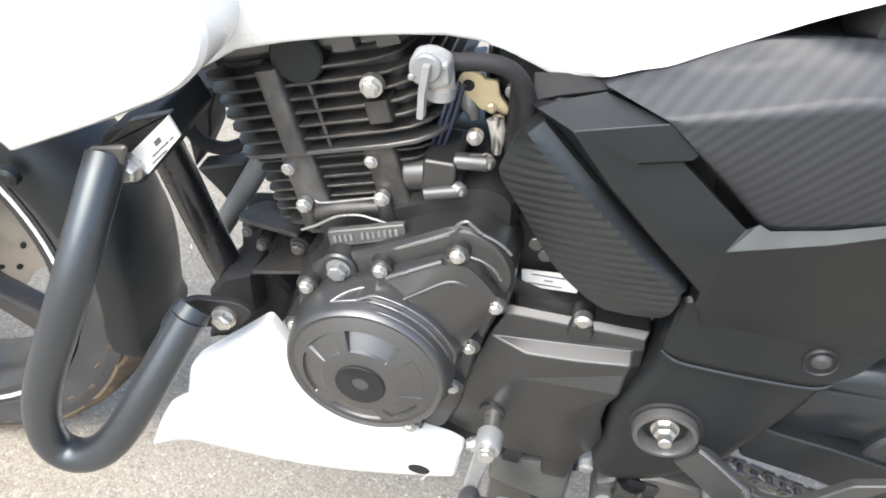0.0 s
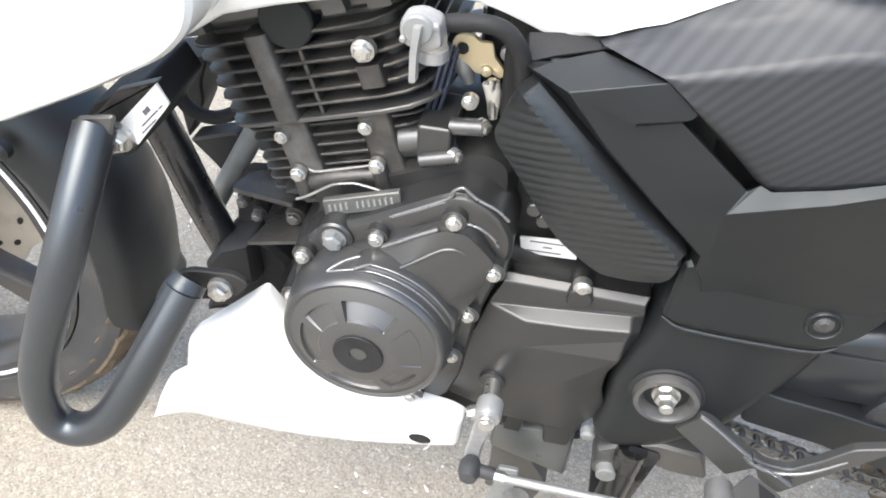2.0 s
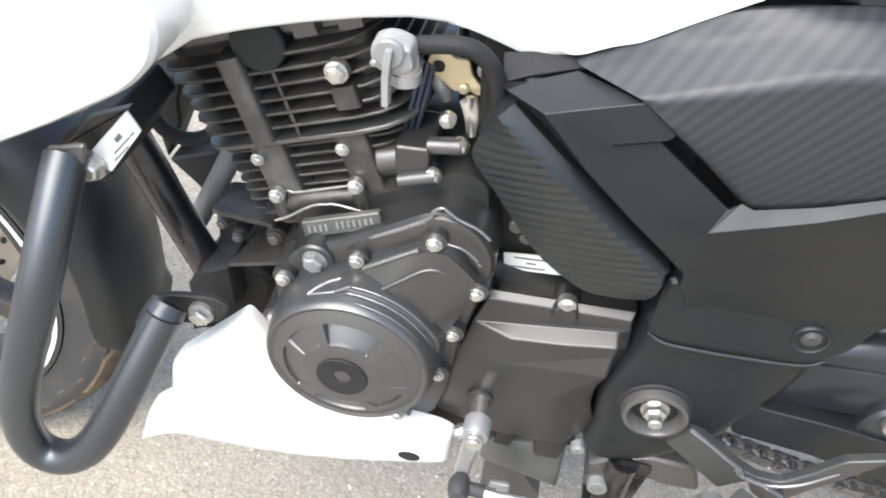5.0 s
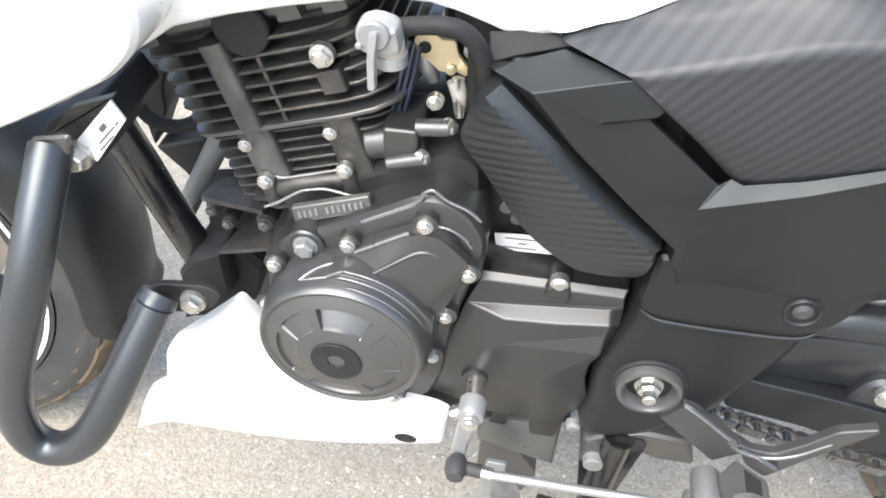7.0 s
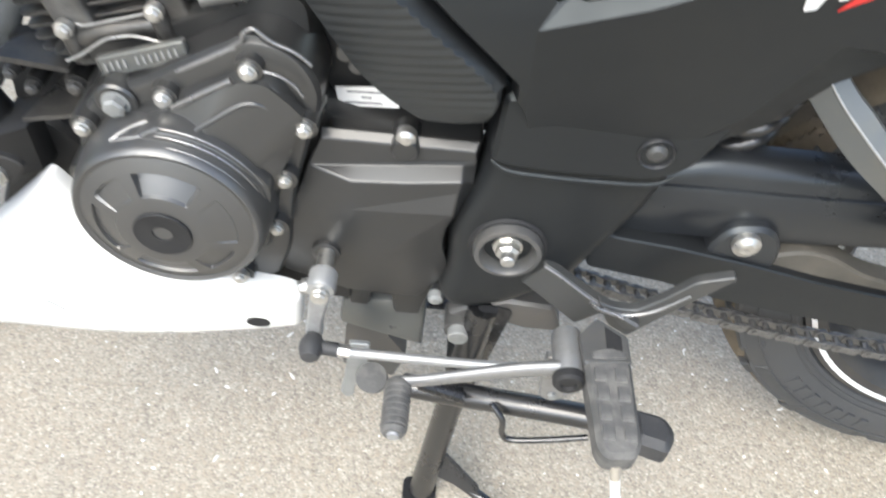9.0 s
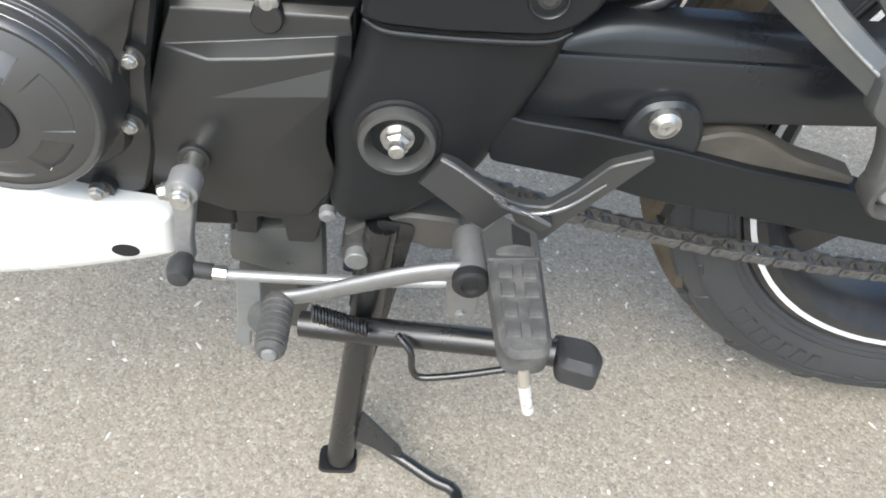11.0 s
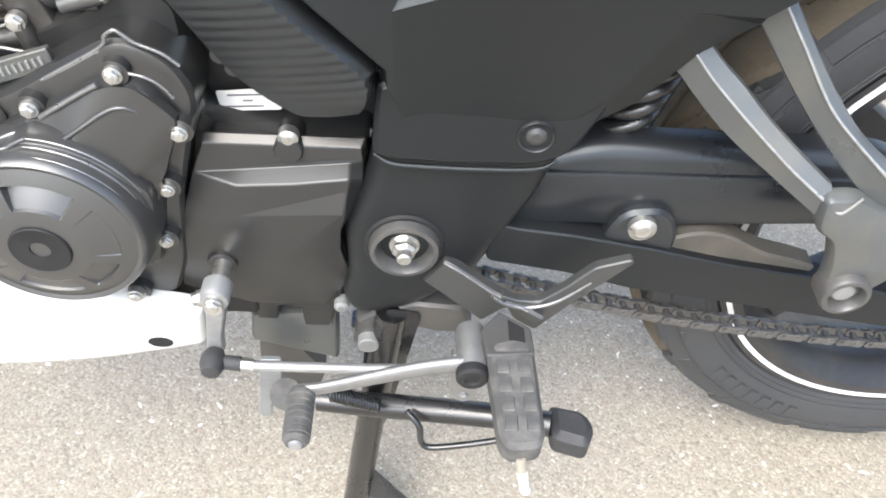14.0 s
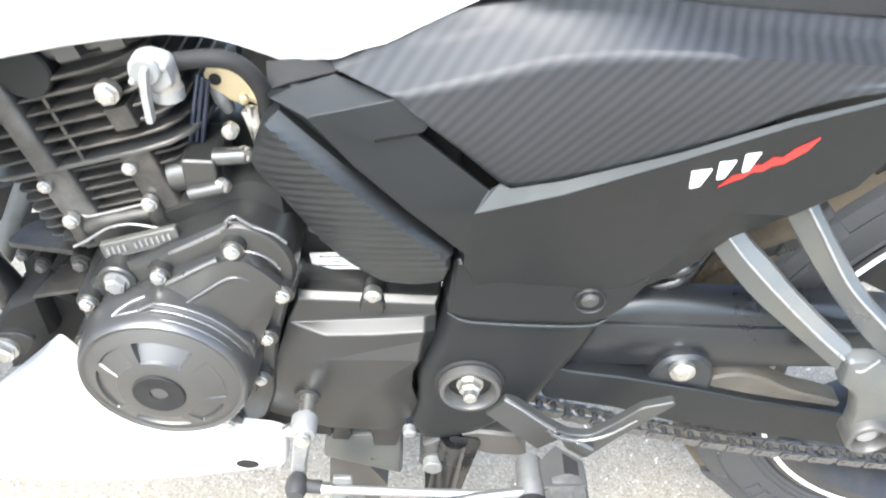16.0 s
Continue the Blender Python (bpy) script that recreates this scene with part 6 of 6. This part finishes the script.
def make_link(w, th):
    bm_v, bm_f = [], []
    out = rounded([(-0.0058, -0.0052), (0.0063, -0.0034), (0.0185, -0.0052), (0.0185, 0.0052), (0.0063, 0.0034), (-0.0058, 0.0052)], 0.0045, 3)
    k = len(out)
    for s in (-1, 1):
        b = len(bm_v)
        bm_v += [(p.x, s * w, p.y) for p in out] + [(p.x, s * (w + th), p.y) for p in out]
        bm_f += [(b + i, b + (i + 1) % k, b + k + (i + 1) % k, b + k + i) for i in range(k)] + [tuple(b + i for i in range(k)), tuple(b + k + i for i in range(k))]
    for cx in (0.0, 0.0127):
        b = len(bm_v)
        ends = (-w - th - 0.0012, w + th + 0.0012)
        for y in ends:
            bm_v += [(cx + 0.0026 * math.cos(t), y, 0.0026 * math.sin(t)) for t in (2 * math.pi * i / 8 for i in range(8))]
        bm_f += [(b + i, b + (i + 1) % 8, b + 8 + (i + 1) % 8, b + 8 + i) for i in range(8)] + [tuple(b + i for i in range(8)), tuple(b + 8 + i for i in range(8))]
    return bm_v, bm_f


chain = group("drive_chain", bike, "oily grey roller drive chain")
LINKS = [link_mesh("chain_link", *make_link(w, 0.0016), CHAIN, chain) for w in (0.0042, 0.0062)]
chain_run([(0.100, 0.318), (0.160, 0.322), (0.244, 0.302), (0.315, 0.281), (0.415, 0.257), (0.518, 0.240), (0.608, 0.232), (0.70, 0.236)], chain, -0.070)
chain_run([(0.100, 0.385), (0.25, 0.370), (0.45, 0.395), (0.675, 0.430)], chain, -0.070)
LINKS[0].matrix_basis = Matrix.Translation((0.0873, -0.070, 0.3165))
LINKS[1].matrix_basis = Matrix.Translation((0.0873, -0.070, 0.386))

# rear footrest hanger
hg = stack([(0.428, 0.470), (0.447, 0.472), (0.470, 0.462), (0.520, 0.438), (0.560, 0.425), (0.540, 0.400), (0.500, 0.405), (0.486, 0.388), (0.470, 0.378), (0.456, 0.388), (0.453, 0.414), (0.446, 0.434), (0.432, 0.444)], 0.006, [(0, -0.146), (0, -0.153), (0.002, -0.157), (0.004, -0.158)], SATIN, "rear_footrest_hanger", bike, "gunmetal forked pillion footrest hanger with dust", 28)
def make_arm(name, left, crest, right):
    """A forged arm: a broad face up to a crest with a painted highlight, a narrow bevel behind the crest, and rounded
    sides.
    """
    sides = [spline(q, 6) for q in (left, crest, right)]
    verts, faces = [], []
    for a, b, c in zip(*sides):
        verts += [a + Vector((0.006, 0.020, -0.001)), a + Vector((-0.0006, 0.0035, -0.0004)), a, a.lerp(b, 0.92), b, b.lerp(c, 0.12), c, c + Vector((0.0008, 0.004, 0.0004)), c + Vector((-0.004, 0.020, -0.002))]
    n = len(sides[0])
    for i in range(n - 1):
        faces += [(i * 9 + j, i * 9 + (j + 1) % 9, (i + 1) * 9 + (j + 1) % 9, (i + 1) * 9 + j) for j in range(9)]
    faces += [tuple(range(9)), tuple((n - 1) * 9 + j for j in range(9))]
    arm = link_mesh(name, verts, faces, SATIN, hg, "", 24)
    # A pale tube on the crest stands for its highlight.
    tube("arm_crest", [p + Vector((0, -0.0001, 0)) for p in sides[1][::3]], [0.0006, 0.0010, 0.0010, 0.0012], GLINT, arm, "painted highlight on the crest", n=8, steps=3)


make_arm("front_arm", [(0.302, -0.0900, 0.560), (0.3393, -0.1059, 0.5191), (0.3687, -0.1197, 0.4912), (0.3968, -0.1329, 0.4724), (0.4228, -0.1452, 0.4561), (0.4436, -0.1549, 0.4435)],
         [(0.310, -0.0965, 0.574), (0.3458, -0.1130, 0.5330), (0.3615, -0.1204, 0.5178), (0.3825, -0.1302, 0.5001), (0.4090, -0.1427, 0.4796), (0.4360, -0.1553, 0.4621)],
         [(0.318, -0.0930, 0.579), (0.3537, -0.1097, 0.5376), (0.3722, -0.1184, 0.5218), (0.3904, -0.1269, 0.5050), (0.4116, -0.1369, 0.4883), (0.4336, -0.1472, 0.4728)])
make_arm("rear_arm", [(0.345, -0.0940, 0.594), (0.3746, -0.1083, 0.5554), (0.4004, -0.1212, 0.5223), (0.4262, -0.1341, 0.4934), (0.4480, -0.1450, 0.4734), (0.4716, -0.1540, 0.4560)],
         [(0.352, -0.1010, 0.610), (0.3813, -0.1157, 0.5701), (0.3980, -0.1240, 0.5475), (0.4174, -0.1337, 0.5210), (0.4365, -0.1433, 0.5033), (0.4682, -0.1580, 0.4789)],
         [(0.358, -0.0970, 0.612), (0.3876, -0.1118, 0.5710), (0.4083, -0.1222, 0.5425), (0.4294, -0.1327, 0.5162), (0.4463, -0.1412, 0.5001), (0.4736, -0.1548, 0.4820)])
# The painted crest highlight carries on round the fork.
tube("fork_edge", [(0.4340, -0.1560, 0.4632), (0.4402, -0.1585, 0.4615), (0.4475, -0.1590, 0.4740)], 0.0010, GLINT, hg, "painted highlight on the crest", n=8)
lathe("boss", [(0.0, 0.014), (0.0165, 0.014), (0.0168, -0.002), (0.0155, -0.0045), (0.0125, -0.005), (0.0108, -0.002), (0.0105, 0.006), (0.0, 0.006)], GUNMETAL, hg, "", 34, Matrix.Translation((0.470, -0.160, 0.392)))
lathe("boss_plug", [(0.0, 0.01), (0.0078, 0.01), (0.0078, 0.001), (0.0066, 0.0), (0.0, 0.0)], ALLOY, hg, "", 24, Matrix.Translation((0.470, -0.160, 0.392)))
bolt((0.505, -0.157, 0.437), hg, 0.0085, "socket", ALLOY)
# rear shock absorber behind the side panel
tube("shock_spring", [(0.322 + 0.0004 * i + 0.024 * math.cos(i * 0.62) * 0.9, -0.045 + 0.026 * math.sin(i * 0.62), 0.432 + 0.0013 * i + 0.024 * math.cos(i * 0.62) * 0.3) for i in range(110)], 0.0055, FRAME, bike, "blue-black shock absorber spring", n=8, steps=2)
tube("shock_body", [(0.322, -0.045, 0.42), (0.366, -0.045, 0.58)], 0.016, FRAME, bike, "black shock absorber body", n=16)
stack([(0.27, 0.40), (0.27, 0.54), (0.33, 0.60), (0.345, 0.58), (0.335, 0.50), (0.325, 0.40)], 0.01, [(0, 0.07), (0, -0.012)], PLASTIC, "rear_inner_mudguard", bike, "black plastic inner mudguard")
